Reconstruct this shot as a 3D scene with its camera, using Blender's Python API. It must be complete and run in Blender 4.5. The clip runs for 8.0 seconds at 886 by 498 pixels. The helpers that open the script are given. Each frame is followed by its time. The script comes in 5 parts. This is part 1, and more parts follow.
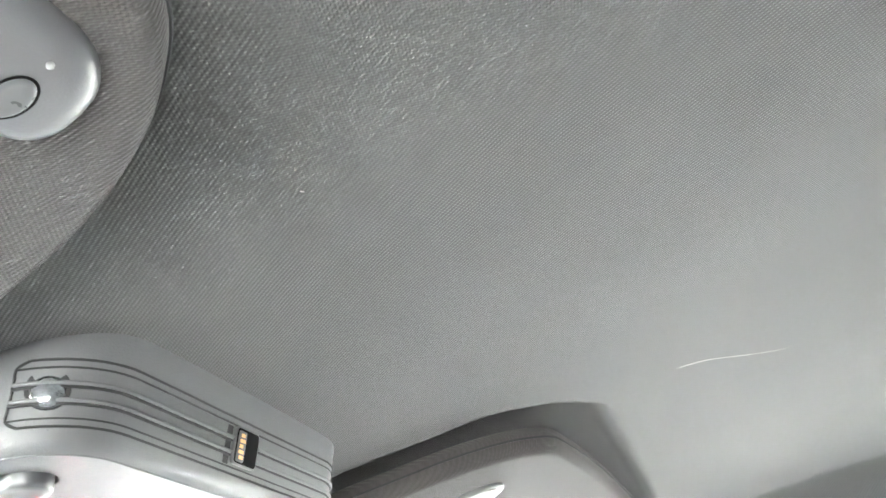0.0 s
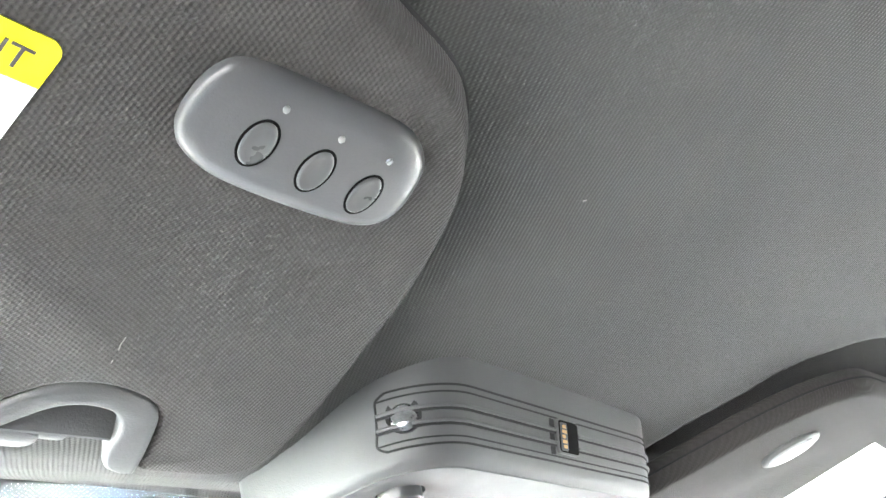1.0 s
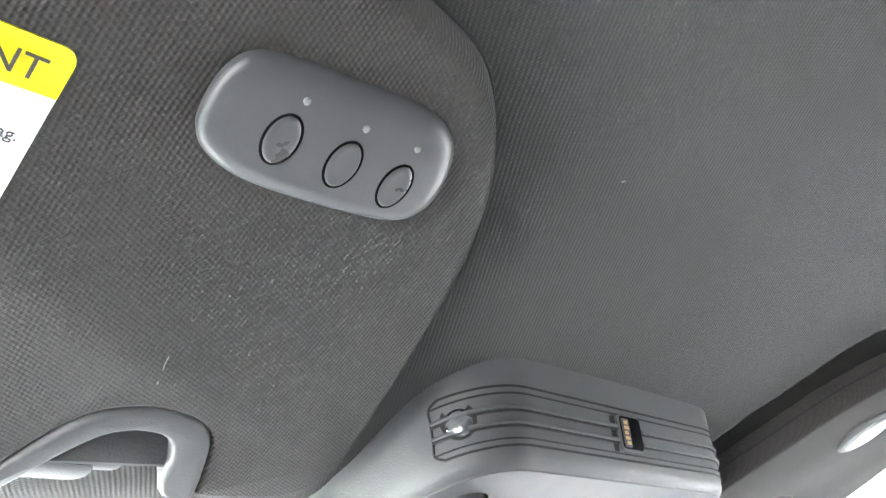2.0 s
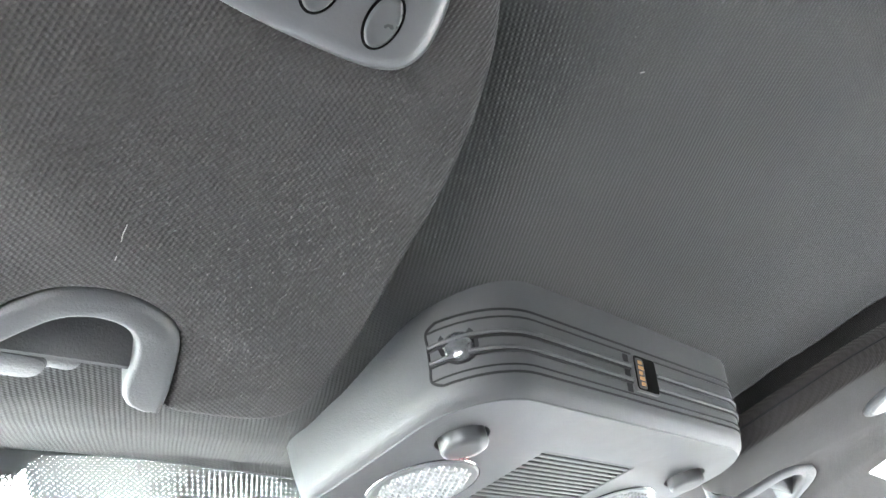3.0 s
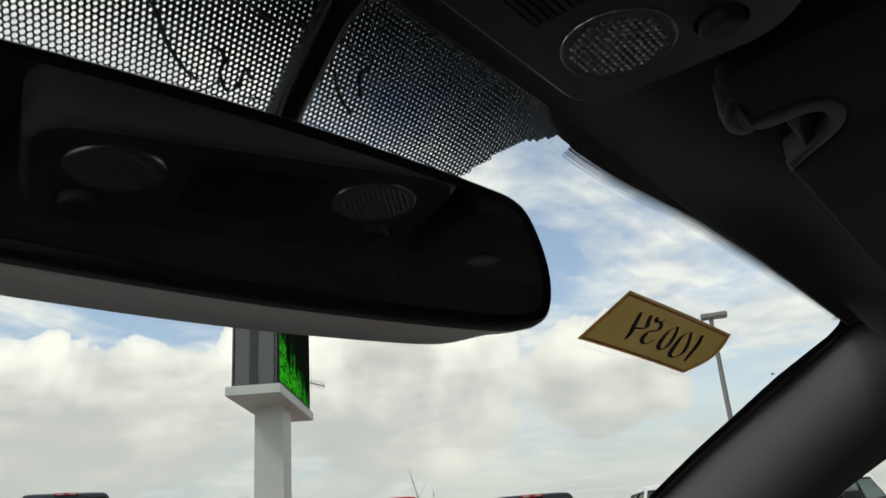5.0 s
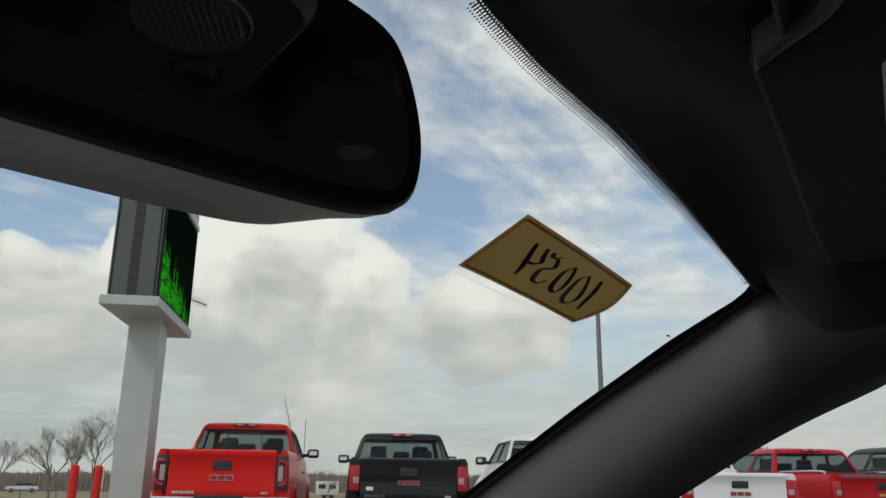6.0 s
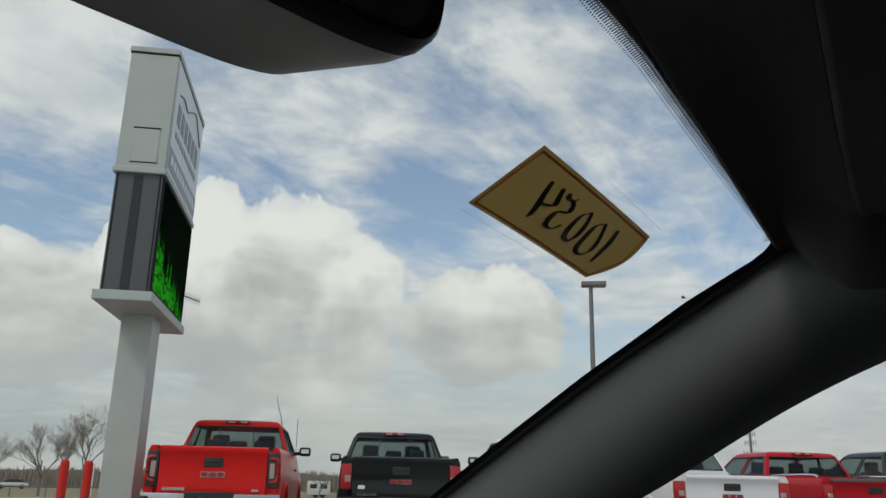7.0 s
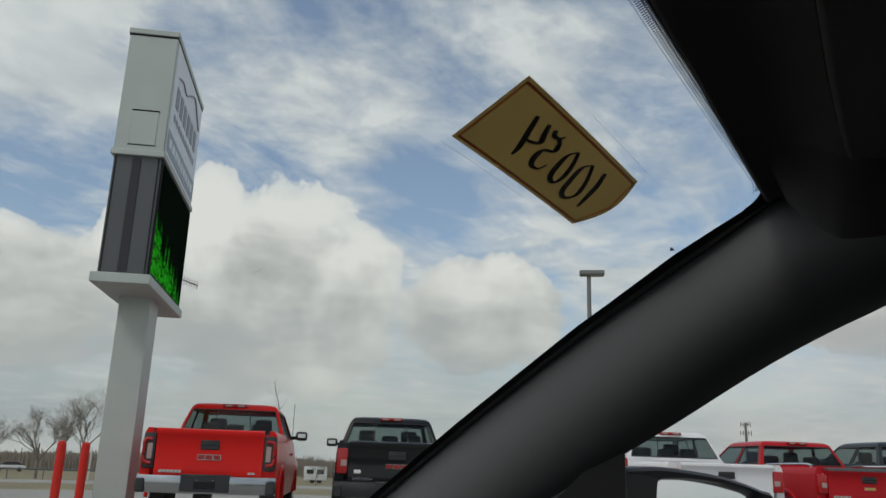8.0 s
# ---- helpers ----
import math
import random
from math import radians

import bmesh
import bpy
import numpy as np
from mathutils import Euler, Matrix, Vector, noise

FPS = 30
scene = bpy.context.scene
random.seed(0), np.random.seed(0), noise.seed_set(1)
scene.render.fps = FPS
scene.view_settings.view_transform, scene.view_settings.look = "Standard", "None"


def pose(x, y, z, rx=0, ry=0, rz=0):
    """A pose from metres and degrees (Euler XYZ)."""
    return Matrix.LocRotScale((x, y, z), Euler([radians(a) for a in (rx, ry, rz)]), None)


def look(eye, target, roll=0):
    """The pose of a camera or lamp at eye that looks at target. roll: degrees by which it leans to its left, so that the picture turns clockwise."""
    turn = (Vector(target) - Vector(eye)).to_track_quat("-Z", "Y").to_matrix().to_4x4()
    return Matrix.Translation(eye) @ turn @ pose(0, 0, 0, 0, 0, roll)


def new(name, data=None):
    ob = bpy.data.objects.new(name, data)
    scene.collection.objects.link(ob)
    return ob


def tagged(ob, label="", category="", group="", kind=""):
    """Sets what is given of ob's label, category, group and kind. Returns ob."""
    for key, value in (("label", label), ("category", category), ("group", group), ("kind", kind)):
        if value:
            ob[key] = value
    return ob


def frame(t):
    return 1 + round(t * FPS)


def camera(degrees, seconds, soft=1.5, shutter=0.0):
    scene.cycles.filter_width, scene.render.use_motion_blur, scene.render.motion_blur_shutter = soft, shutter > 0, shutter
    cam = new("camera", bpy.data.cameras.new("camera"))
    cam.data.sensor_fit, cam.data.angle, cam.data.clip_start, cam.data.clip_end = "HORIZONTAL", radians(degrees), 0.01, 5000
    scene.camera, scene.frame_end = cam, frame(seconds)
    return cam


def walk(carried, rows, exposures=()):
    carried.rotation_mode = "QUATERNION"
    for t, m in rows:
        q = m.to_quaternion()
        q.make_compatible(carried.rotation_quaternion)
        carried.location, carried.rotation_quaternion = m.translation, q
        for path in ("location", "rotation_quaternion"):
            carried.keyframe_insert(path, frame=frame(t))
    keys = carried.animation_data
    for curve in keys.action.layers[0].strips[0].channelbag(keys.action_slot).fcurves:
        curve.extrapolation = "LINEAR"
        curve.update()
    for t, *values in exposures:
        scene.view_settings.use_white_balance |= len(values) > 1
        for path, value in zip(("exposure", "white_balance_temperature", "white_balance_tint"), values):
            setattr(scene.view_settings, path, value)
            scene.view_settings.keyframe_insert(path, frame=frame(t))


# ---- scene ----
cam = camera(58.00, 8.0, shutter=0.05)
WALK = [
    (0.0, pose(-0.2835, -0.2035, 1.2519, 121.45, 10.35, -70.47)),
    (0.5, pose(-0.3110, -0.1969, 1.2572, 122.57, 10.35, -59.31)),
    (1.0, pose(-0.3122, -0.1969, 1.2572, 123.11, 12.02, -49.87)),
    (1.2, pose(-0.3125, -0.1979, 1.2567, 124.39, 13.44, -46.81)),
    (2.5, pose(-0.2938, -0.1797, 1.2493, 126.36, 14.64, -43.90)),
    (3.0, pose(-0.2786, -0.1630, 1.2412, 126.60, 13.86, -44.05)),
    (3.5, pose(-0.2630, -0.1330, 1.2267, 127.05, 13.57, -44.98)),
    (4.0, pose(-0.2510, -0.1068, 1.2095, 121.65, 11.52, -46.85)),
    (4.3, pose(-0.2480, -0.0937, 1.2027, 118.80, 9.93, -48.37)),
    (4.5, pose(-0.2440, -0.0913, 1.1979, 115.95, 8.45, -49.42)),
    (5.0, pose(-0.1866, -0.0617, 1.1748, 110.49, 4.20, -51.80)),
    (5.2, pose(-0.1346, -0.0223, 1.1594, 108.01, 2.58, -54.39)),
    (6.3, pose(-0.0587, -0.0124, 1.1934, 106.04, -1.02, -61.43)),
    (6.5, pose(-0.0390, -0.0102, 1.1891, 106.08, -1.16, -61.41)),
    (7.0, pose(-0.0455, 0.0148, 1.1599, 106.05, -1.23, -61.48)),
    (7.5, pose(-0.0672, 0.0251, 1.1524, 105.38, -1.30, -61.45)),
    (8.0, pose(-0.0287, 0.0123, 1.1314, 105.20, -1.79, -61.73)),
]
walk(cam, WALK, [(0.0, 7.1, 6750, 6), (0.5, 6.97, 6750, 6), (1.2, 6.45, 6650, 7), (2.5, 6.17, 6500, 8), (3.0, 6.17, 6450, 8), (3.5, 5.75, 6500, 8), (4.0, 3.72, 6800, 10), (4.3, 2.15, 7000, 10),
                 (4.6, 1.15, 7100, 10), (5.0, 0.33, 7100, 10), (5.2, 0.16, 7050, 10), (6.3, 0.03, 6850, 10), (7.0, -0.08, 6750, 10), (8.0, -0.2, 6700, 10)])

# ---------------------------------------------------------------- light
HEAD = radians(35)                      # the way in which the parked vehicles point
world = bpy.data.worlds.new("sky")
scene.world = world
world.use_nodes = True


def maths(nt, op, a, b=None, c=None):
    n = nt.nodes.new("ShaderNodeMath")
    n.operation = op
    for i, v in enumerate((a, b, c)):
        if v is None:
            continue
        if isinstance(v, (int, float)):
            n.inputs[i].default_value = v
        else:
            nt.links.new(v, n.inputs[i])
    return n.outputs[0]


def mixed(nt, fac, a, b, blend="MIX"):
    n = nt.nodes.new("ShaderNodeMix")
    n.data_type = "RGBA"
    n.blend_type = blend
    for i, v in ((0, fac), (6, a), (7, b)):
        if isinstance(v, (int, float)):
            n.inputs[i].default_value = v
        elif isinstance(v, tuple):
            n.inputs[i].default_value = (*v, 1)
        else:
            nt.links.new(v, n.inputs[i])
    return n.outputs[2]


def ramp(nt, fac, stops):
    n = nt.nodes.new("ShaderNodeValToRGB")
    while len(n.color_ramp.elements) < len(stops):
        n.color_ramp.elements.new(0.5)
    for e, (pos, col) in zip(n.color_ramp.elements, stops):
        e.position = pos
        e.color = (col, col, col, 1) if isinstance(col, (int, float)) else (*col, 1)
    nt.links.new(fac, n.inputs[0])
    return n.outputs[0]


def noise_tex(nt, vec, scale, detail=4.0, rough=0.55, dist=0.0):
    n = nt.nodes.new("ShaderNodeTexNoise")
    n.inputs["Scale"].default_value = scale
    n.inputs["Detail"].default_value = detail
    n.inputs["Roughness"].default_value = rough
    n.inputs["Distortion"].default_value = dist
    if vec is not None:
        nt.links.new(vec, n.inputs["Vector"])
    return n.outputs["Fac"]


SUN_ELEV, SUN_AZ = radians(50), radians(166)      # azimuth counted from +x towards +y
nt = world.node_tree
nt.nodes.clear()
out = nt.nodes.new("ShaderNodeOutputWorld")
bg = nt.nodes.new("ShaderNodeBackground")
nt.links.new(bg.outputs[0], out.inputs[0])
sky = nt.nodes.new("ShaderNodeTexSky")
sky.sky_type = "NISHITA"
sky.sun_disc = False
sky.sun_elevation = SUN_ELEV
sky.sun_rotation = radians(90) - SUN_AZ
sky.dust_density = 2.0
blue = nt.nodes.new("ShaderNodeVectorMath")
blue.operation = "SCALE"
blue.inputs["Scale"].default_value = 0.125
nt.links.new(sky.outputs[0], blue.inputs[0])
tc = nt.nodes.new("ShaderNodeTexCoord")
way = tc.outputs["Generated"]
sep = nt.nodes.new("ShaderNodeSeparateXYZ")
nt.links.new(way, sep.inputs[0])
az = maths(nt, "MULTIPLY", maths(nt, "ARCTAN2", sep.outputs[1], sep.outputs[0]), 57.29578)
el = maths(nt, "MULTIPLY", maths(nt, "ARCSINE", sep.outputs[2]), 57.29578)
lift = maths(nt, "MAXIMUM", maths(nt, "ADD", sep.outputs[2], 0.10), 0.05)
flat = nt.nodes.new("ShaderNodeCombineXYZ")
nt.links.new(maths(nt, "DIVIDE", sep.outputs[0], lift), flat.inputs[0])
nt.links.new(maths(nt, "DIVIDE", sep.outputs[1], lift), flat.inputs[1])
flat.inputs[2].default_value = 0.7
streak = nt.nodes.new("ShaderNodeMapping")
streak.inputs["Rotation"].default_value = (0, 0, radians(-20))
streak.inputs["Scale"].default_value = (0.75, 1.7, 1.0)
nt.links.new(flat.outputs[0], streak.inputs[0])
# high thin cloud in torn streaks, with blue between
veil = noise_tex(nt, streak.outputs[0], 1.35, 11.0, 0.63, 0.5)
puff = noise_tex(nt, flat.outputs[0], 4.2, 8.0, 0.6, 0.2)
veil_in = maths(nt, "ADD", maths(nt, "MULTIPLY", veil, 0.66), maths(nt, "MULTIPLY", puff, 0.34))
# a wide thicker sheet of the same cloud ahead of the car
du = maths(nt, "DIVIDE", maths(nt, "SUBTRACT", az, 82.0), 48.0)
dv = maths(nt, "DIVIDE", maths(nt, "SUBTRACT", el, 38.0), 26.0)
sheet = maths(nt, "MAXIMUM", maths(nt, "SUBTRACT", 1.0, maths(nt, "ADD", maths(nt, "MULTIPLY", du, du), maths(nt, "MULTIPLY", dv, dv))), 0.0)
veil_in = maths(nt, "ADD", veil_in, maths(nt, "MULTIPLY", sheet, 0.20))
# clear gaps and thicker drifts in it
for a0, e0, ra, re, more in ((57.0, 18.5, 9.0, 4.5, -0.16), (45.0, 29.5, 8.0, 5.0, -0.07), (35.0, 25.0, 7.0, 8.0, 0.07), (15.0, 24.5, 6.0, 6.0, -0.07), (30.0, 20.5, 5.0, 3.0, -0.06), (22.0, 17.5, 6.0, 5.0, 0.06), (60.0, 26.0, 6.0, 4.0, 0.08)):
    u = maths(nt, "DIVIDE", maths(nt, "SUBTRACT", az, a0), ra)
    v = maths(nt, "DIVIDE", maths(nt, "SUBTRACT", el, e0), re)
    d = maths(nt, "MAXIMUM", maths(nt, "SUBTRACT", 1.0, maths(nt, "ADD", maths(nt, "MULTIPLY", u, u), maths(nt, "MULTIPLY", v, v))), 0.0)
    veil_in = maths(nt, "ADD", veil_in, maths(nt, "MULTIPLY", d, more))
veil_mask = ramp(nt, veil_in, [(0.415, 0.0), (0.495, 0.46), (0.585, 0.95)])
veil_col = mixed(nt, ramp(nt, puff, [(0.35, 0.0), (0.65, 1.0)]), (0.43, 0.465, 0.51), (0.62, 0.635, 0.65))
# heaped clouds: soft domes roughened by billows
billow = noise_tex(nt, way, 7.5, 12.0, 0.58, 0.25)
dome = None
for a0, e0, ra, re in ((42.5, 11.8, 11.8, 7.8), (62.0, 9.3, 13.0, 5.6), (26.0, 10.8, 6.6, 4.3), (86.0, 12.0, 14.0, 7.0), (0.0, 9.6, 5.5, 2.6), (-30.0, 12.0, 18.0, 8.0), (130.0, 12.0, 22.0, 9.0), (-90.0, 11.0, 22.0, 8.0), (175.0, 13.0, 20.0, 8.0)):
    u = maths(nt, "DIVIDE", maths(nt, "SUBTRACT", az, a0), ra)
    v = maths(nt, "DIVIDE", maths(nt, "SUBTRACT", el, e0), re)
    d = maths(nt, "SUBTRACT", 1.0, maths(nt, "ADD", maths(nt, "MULTIPLY", u, u), maths(nt, "MULTIPLY", v, v)))
    dome = d if dome is None else maths(nt, "MAXIMUM", dome, d)
heap_in = maths(nt, "ADD", dome, maths(nt, "MULTIPLY", maths(nt, "SUBTRACT", billow, 0.5), 2.5))
heap_mask = ramp(nt, heap_in, [(0.02, 0.0), (0.10, 0.70), (0.34, 1.0)])
heap_lit = maths(nt, "ADD", maths(nt, "MULTIPLY", maths(nt, "SUBTRACT", el, 12.0), 0.10), maths(nt, "MULTIPLY", maths(nt, "SUBTRACT", billow, 0.5), 2.9))
band_at = nt.nodes.new("ShaderNodeCombineXYZ")
nt.links.new(maths(nt, "MULTIPLY", az, 0.085), band_at.inputs[0])
nt.links.new(maths(nt, "MULTIPLY", el, 0.25), band_at.inputs[1])
band_at.inputs[2].default_value = 3.3
band = noise_tex(nt, band_at.outputs[0], 1.15, 9.0, 0.58, 0.15)
heap_lit = maths(nt, "ADD", heap_lit, maths(nt, "ADD", maths(nt, "MULTIPLY", band, 1.7), -0.35))
heap_col = mixed(nt, ramp(nt, heap_lit, [(0.0, 0.0), (0.85, 1.0)]), (0.395, 0.405, 0.41), (0.68, 0.68, 0.67))
c1 = mixed(nt, veil_mask, mixed(nt, 0.10, blue.outputs[0], (0.44, 0.47, 0.52)), veil_col)
c2 = mixed(nt, heap_mask, c1, heap_col)
haze = ramp(nt, sep.outputs[2], [(0.0, 1.0), (0.05, 0.75), (0.14, 0.45), (0.24, 0.0)])
# low bands of grey and white cloud drawn out along the horizon
low_col = mixed(nt, ramp(nt, band, [(0.36, 0.0), (0.50, 0.5), (0.64, 1.0)]), (0.335, 0.37, 0.40), (0.475, 0.485, 0.48))
c3 = mixed(nt, haze, c2, low_col)
nt.links.new(c3, bg.inputs[0])
bg.inputs[1].default_value = 1.3

sun_data = bpy.data.lights.new("sun", "SUN")
sun_data.energy = 0.8
sun_data.angle = radians(12)
sun_data.color = (1.0, 0.96, 0.9)
sun = new("sun", sun_data)
sun_dir = Vector((math.cos(SUN_AZ) * math.cos(SUN_ELEV), math.sin(SUN_AZ) * math.cos(SUN_ELEV), math.sin(SUN_ELEV)))
sun.matrix_world = look(sun_dir * 50, (0, 0, 0))


# ---------------------------------------------------------------- materials
def material(name, col, rough=0.6, metal=0.0, var=0.12, vscale=9.0, grain=None, coat=0.0, spec=0.5, stain=0.0):
    """A painted, plastic or metal surface: base colour with blotches at two scales, and a fine grain (scale, depth in metres)."""
    m = bpy.data.materials.new(name)
    m.use_nodes = True
    t = m.node_tree
    b = t.nodes["Principled BSDF"]
    co = t.nodes.new("ShaderNodeTexCoord").outputs["Object"]
    n1 = noise_tex(t, co, vscale, 5.0)
    n2 = noise_tex(t, co, vscale * 14, 3.0)
    f = maths(t, "ADD", maths(t, "MULTIPLY", n1, 0.65), maths(t, "MULTIPLY", n2, 0.35))
    dark = tuple(c * (1 - var) for c in col)
    lite = tuple(min(1, c * (1 + var)) for c in col)
    c = mixed(t, ramp(t, f, [(0.32, 0.0), (0.68, 1.0)]), dark, lite)
    if stain:
        s = ramp(t, noise_tex(t, co, vscale * 2.7, 8.0, 0.7), [(0.60, 0.0), (0.70, stain)])
        c = mixed(t, s, c, tuple(x * 0.45 + 0.03 for x in col))
    t.links.new(c, b.inputs["Base Color"])
    r = maths(t, "ADD", maths(t, "MULTIPLY", n2, 0.16), rough - 0.08)
    t.links.new(r, b.inputs["Roughness"])
    b.inputs["Metallic"].default_value = metal
    b.inputs["Coat Weight"].default_value = coat
    b.inputs["Coat Roughness"].default_value = 0.05
    b.inputs["Specular IOR Level"].default_value = spec
    if grain:
        g = noise_tex(t, co, grain[0], 3.0)
        bump = t.nodes.new("ShaderNodeBump")
        bump.inputs["Strength"].default_value = 0.6
        bump.inputs["Distance"].default_value = grain[1]
        t.links.new(g, bump.inputs["Height"])
        t.links.new(bump.outputs[0], b.inputs["Normal"])
    return m


def fabric(name, col, px, py, depth, stagger, stitch=0.5, turn=0.0):
    """Knitted cloth: ribs of width px, turned from the y axis, broken by stitches of length py along them."""
    m = bpy.data.materials.new(name)
    m.use_nodes = True
    t = m.node_tree
    b = t.nodes["Principled BSDF"]
    co = t.nodes.new("ShaderNodeTexCoord").outputs["Object"]
    warp = t.nodes.new("ShaderNodeTexNoise")
    warp.inputs["Scale"].default_value = 14.0
    t.links.new(co, warp.inputs["Vector"])
    s = t.nodes.new("ShaderNodeSeparateXYZ")
    t.links.new(co, s.inputs[0])
    wob = maths(t, "MULTIPLY", maths(t, "SUBTRACT", warp.outputs["Fac"], 0.5), 0.004)
    ca, sa = math.cos(turn), math.sin(turn)
    across = maths(t, "SUBTRACT", maths(t, "MULTIPLY", s.outputs[0], ca), maths(t, "MULTIPLY", s.outputs[1], sa))
    along = maths(t, "ADD", maths(t, "MULTIPLY", s.outputs[0], sa), maths(t, "MULTIPLY", s.outputs[1], ca))
    x = maths(t, "ADD", across, wob)
    rib = maths(t, "SINE", maths(t, "MULTIPLY", x, 2 * math.pi / px))
    ph = maths(t, "MULTIPLY", x, math.pi / px * stagger)
    st = maths(t, "SINE", maths(t, "ADD", maths(t, "MULTIPLY", along, 2 * math.pi / py), ph))
    h = maths(t, "ADD", maths(t, "MULTIPLY", rib, 0.6), maths(t, "MULTIPLY", maths(t, "MULTIPLY", st, rib), stitch))
    fuzz = noise_tex(t, co, 900.0, 2.0)
    h2 = maths(t, "ADD", h, maths(t, "MULTIPLY", fuzz, 1.2))
    blotch = noise_tex(t, co, 7.0, 6.0)
    # rib height darkens the valleys as painted shade; blotch and fuzz vary the tone
    f = maths(t, "ADD", maths(t, "MULTIPLY", h, 0.11), maths(t, "ADD", maths(t, "MULTIPLY", blotch, 0.5), maths(t, "MULTIPLY", fuzz, 0.25)))
    c = mixed(t, ramp(t, f, [(0.05, 0.0), (0.75, 1.0)]), tuple(v * 0.62 for v in col), tuple(v * 1.28 for v in col))
    t.links.new(c, b.inputs["Base Color"])
    b.inputs["Roughness"].default_value = 0.92
    b.inputs["Specular IOR Level"].default_value = 0.2
    b.inputs["Sheen Weight"].default_value = 0.12
    bump = t.nodes.new("ShaderNodeBump")
    bump.inputs["Strength"].default_value = 0.6
    bump.inputs["Distance"].default_value = depth
    t.links.new(h2, bump.inputs["Height"])
    t.links.new(bump.outputs[0], b.inputs["Normal"])
    return m


def pane(name, tint, gloss=0.06):
    """Clear or tinted sheet glass: see-through with a sharp reflection that grows at grazing angles."""
    m = bpy.data.materials.new(name)
    m.use_nodes = True
    t = m.node_tree
    t.nodes.remove(t.nodes["Principled BSDF"])
    tr = t.nodes.new("ShaderNodeBsdfTransparent")
    tr.inputs[0].default_value = (*tint, 1)
    gl = t.nodes.new("ShaderNodeBsdfGlossy")
    gl.inputs["Roughness"].default_value = 0.02
    lw = t.nodes.new("ShaderNodeLayerWeight")
    lw.inputs[0].default_value = 0.5
    mx = t.nodes.new("ShaderNodeMixShader")
    f = maths(t, "ADD", maths(t, "MULTIPLY", maths(t, "POWER", lw.outputs["Facing"], 4.0), 0.6), 0.04)
    t.links.new(maths(t, "MULTIPLY", f, gloss / 0.06), mx.inputs[0])
    t.links.new(tr.outputs[0], mx.inputs[1])
    t.links.new(gl.outputs[0], mx.inputs[2])
    t.links.new(mx.outputs[0], t.nodes["Material Output"].inputs[0])
    return m


def glow(name, col, power, base=(0.02, 0.02, 0.02)):
    m = bpy.data.materials.new(name)
    m.use_nodes = True
    b = m.node_tree.nodes["Principled BSDF"]
    b.inputs["Base Color"].default_value = (*base, 1)
    b.inputs["Emission Color"].default_value = (*col, 1)
    b.inputs["Emission Strength"].default_value = power
    return m


M_LINER = fabric("headliner cloth", (0.051, 0.051, 0.0495), 0.0015, 0.0013, 0.00022, 0.0, 0.5, radians(28))
M_VISOR = fabric("visor knit", (0.0465, 0.0430, 0.0412), 0.00125, 0.0013, 0.00024, 1.0)
M_PLASTIC = material("grained grey plastic", (0.080, 0.082, 0.084), 0.50, grain=(1400, 0.00025), var=0.08, stain=0.12)
M_PLASTIC_D = material("darker grey plastic", (0.040, 0.041, 0.043), 0.5, grain=(1500, 0.0002), var=0.08)
M_PILLAR = material("pillar trim plastic", (0.048, 0.051, 0.053), 0.5, grain=(1100, 0.0003), var=0.07, vscale=5, stain=0.1)
M_BLACK = material("black plastic", (0.018, 0.018, 0.02), 0.45, var=0.2, grain=(900, 0.0002))
M_FRIT = material("black ceramic print", (0.006, 0.006, 0.007), 0.5, var=0.1)
# black colour that gives shade to gaps and wells without real depth
M_WELL = material("matt black recess shade", (0.004, 0.004, 0.004), 0.9, spec=0.05)
M_DARK = material("dark cavity", (0.012, 0.012, 0.013), 0.8)
M_BUTTON = material("soft grey button", (0.060, 0.062, 0.064), 0.30, var=0.05)
M_LED = material("frosted white indicator", (0.20, 0.205, 0.205), 0.4, var=0.03)
M_YELLOW = material("yellow label print", (0.86, 0.76, 0.015), 0.35, var=0.04)
M_WHITE = material("white label paper", (0.86, 0.86, 0.85), 0.4, var=0.03)
M_INK = material("dark print", (0.05, 0.045, 0.05), 0.5)
M_CHROME = material("chrome", (0.75, 0.76, 0.78), 0.12, metal=1.0, var=0.04)
M_MIRROR = material("dimmed mirror", (0.76, 0.76, 0.77), 0.045, metal=1.0, var=0.0)
M_AMBER = glow("amber indicator", (1.0, 0.50, 0.16), 0.0025, (0.45, 0.26, 0.10))
M_PANEL = material("smooth grey panel plastic", (0.066, 0.067, 0.071), 0.36, var=0.04, grain=(1500, 0.00008))
M_STEM = material("glossy black stem", (0.010, 0.011, 0.014), 0.2, var=0.1)
M_DIM = material("dull pale lens", (0.30, 0.31, 0.31), 0.3, var=0.05)
M_REFLECTOR = material("dull reflector", (0.26, 0.27, 0.28), 0.3, metal=0.8, var=0.1, vscale=60)
M_BULB = material("silvered clear bulb", (0.30, 0.31, 0.32), 0.14, metal=0.7, coat=0.5, var=0.5, vscale=300)
M_LINT = material("pale lint", (0.26, 0.25, 0.24), 0.8)
M_GLASS = pane("windscreen glass", (0.94, 0.965, 0.955), 0.012)
M_TINT = pane("tinted vehicle glass", (0.66, 0.71, 0.70), 0.03)
M_SHELL = material("plain dark interior", (0.05, 0.05, 0.052), 0.8, grain=(600, 0.0004))
M_DASH = material("grey dashboard skin", (0.07, 0.07, 0.069), 0.7, grain=(900, 0.0004))
M_CARD = material("tan card", (0.54, 0.45, 0.24), 0.55, var=0.07, vscale=25)
_t = M_CARD.node_tree
_tl = _t.nodes.new("ShaderNodeBsdfTranslucent")
_tl.inputs[0].default_value = (0.57, 0.47, 0.26, 1)
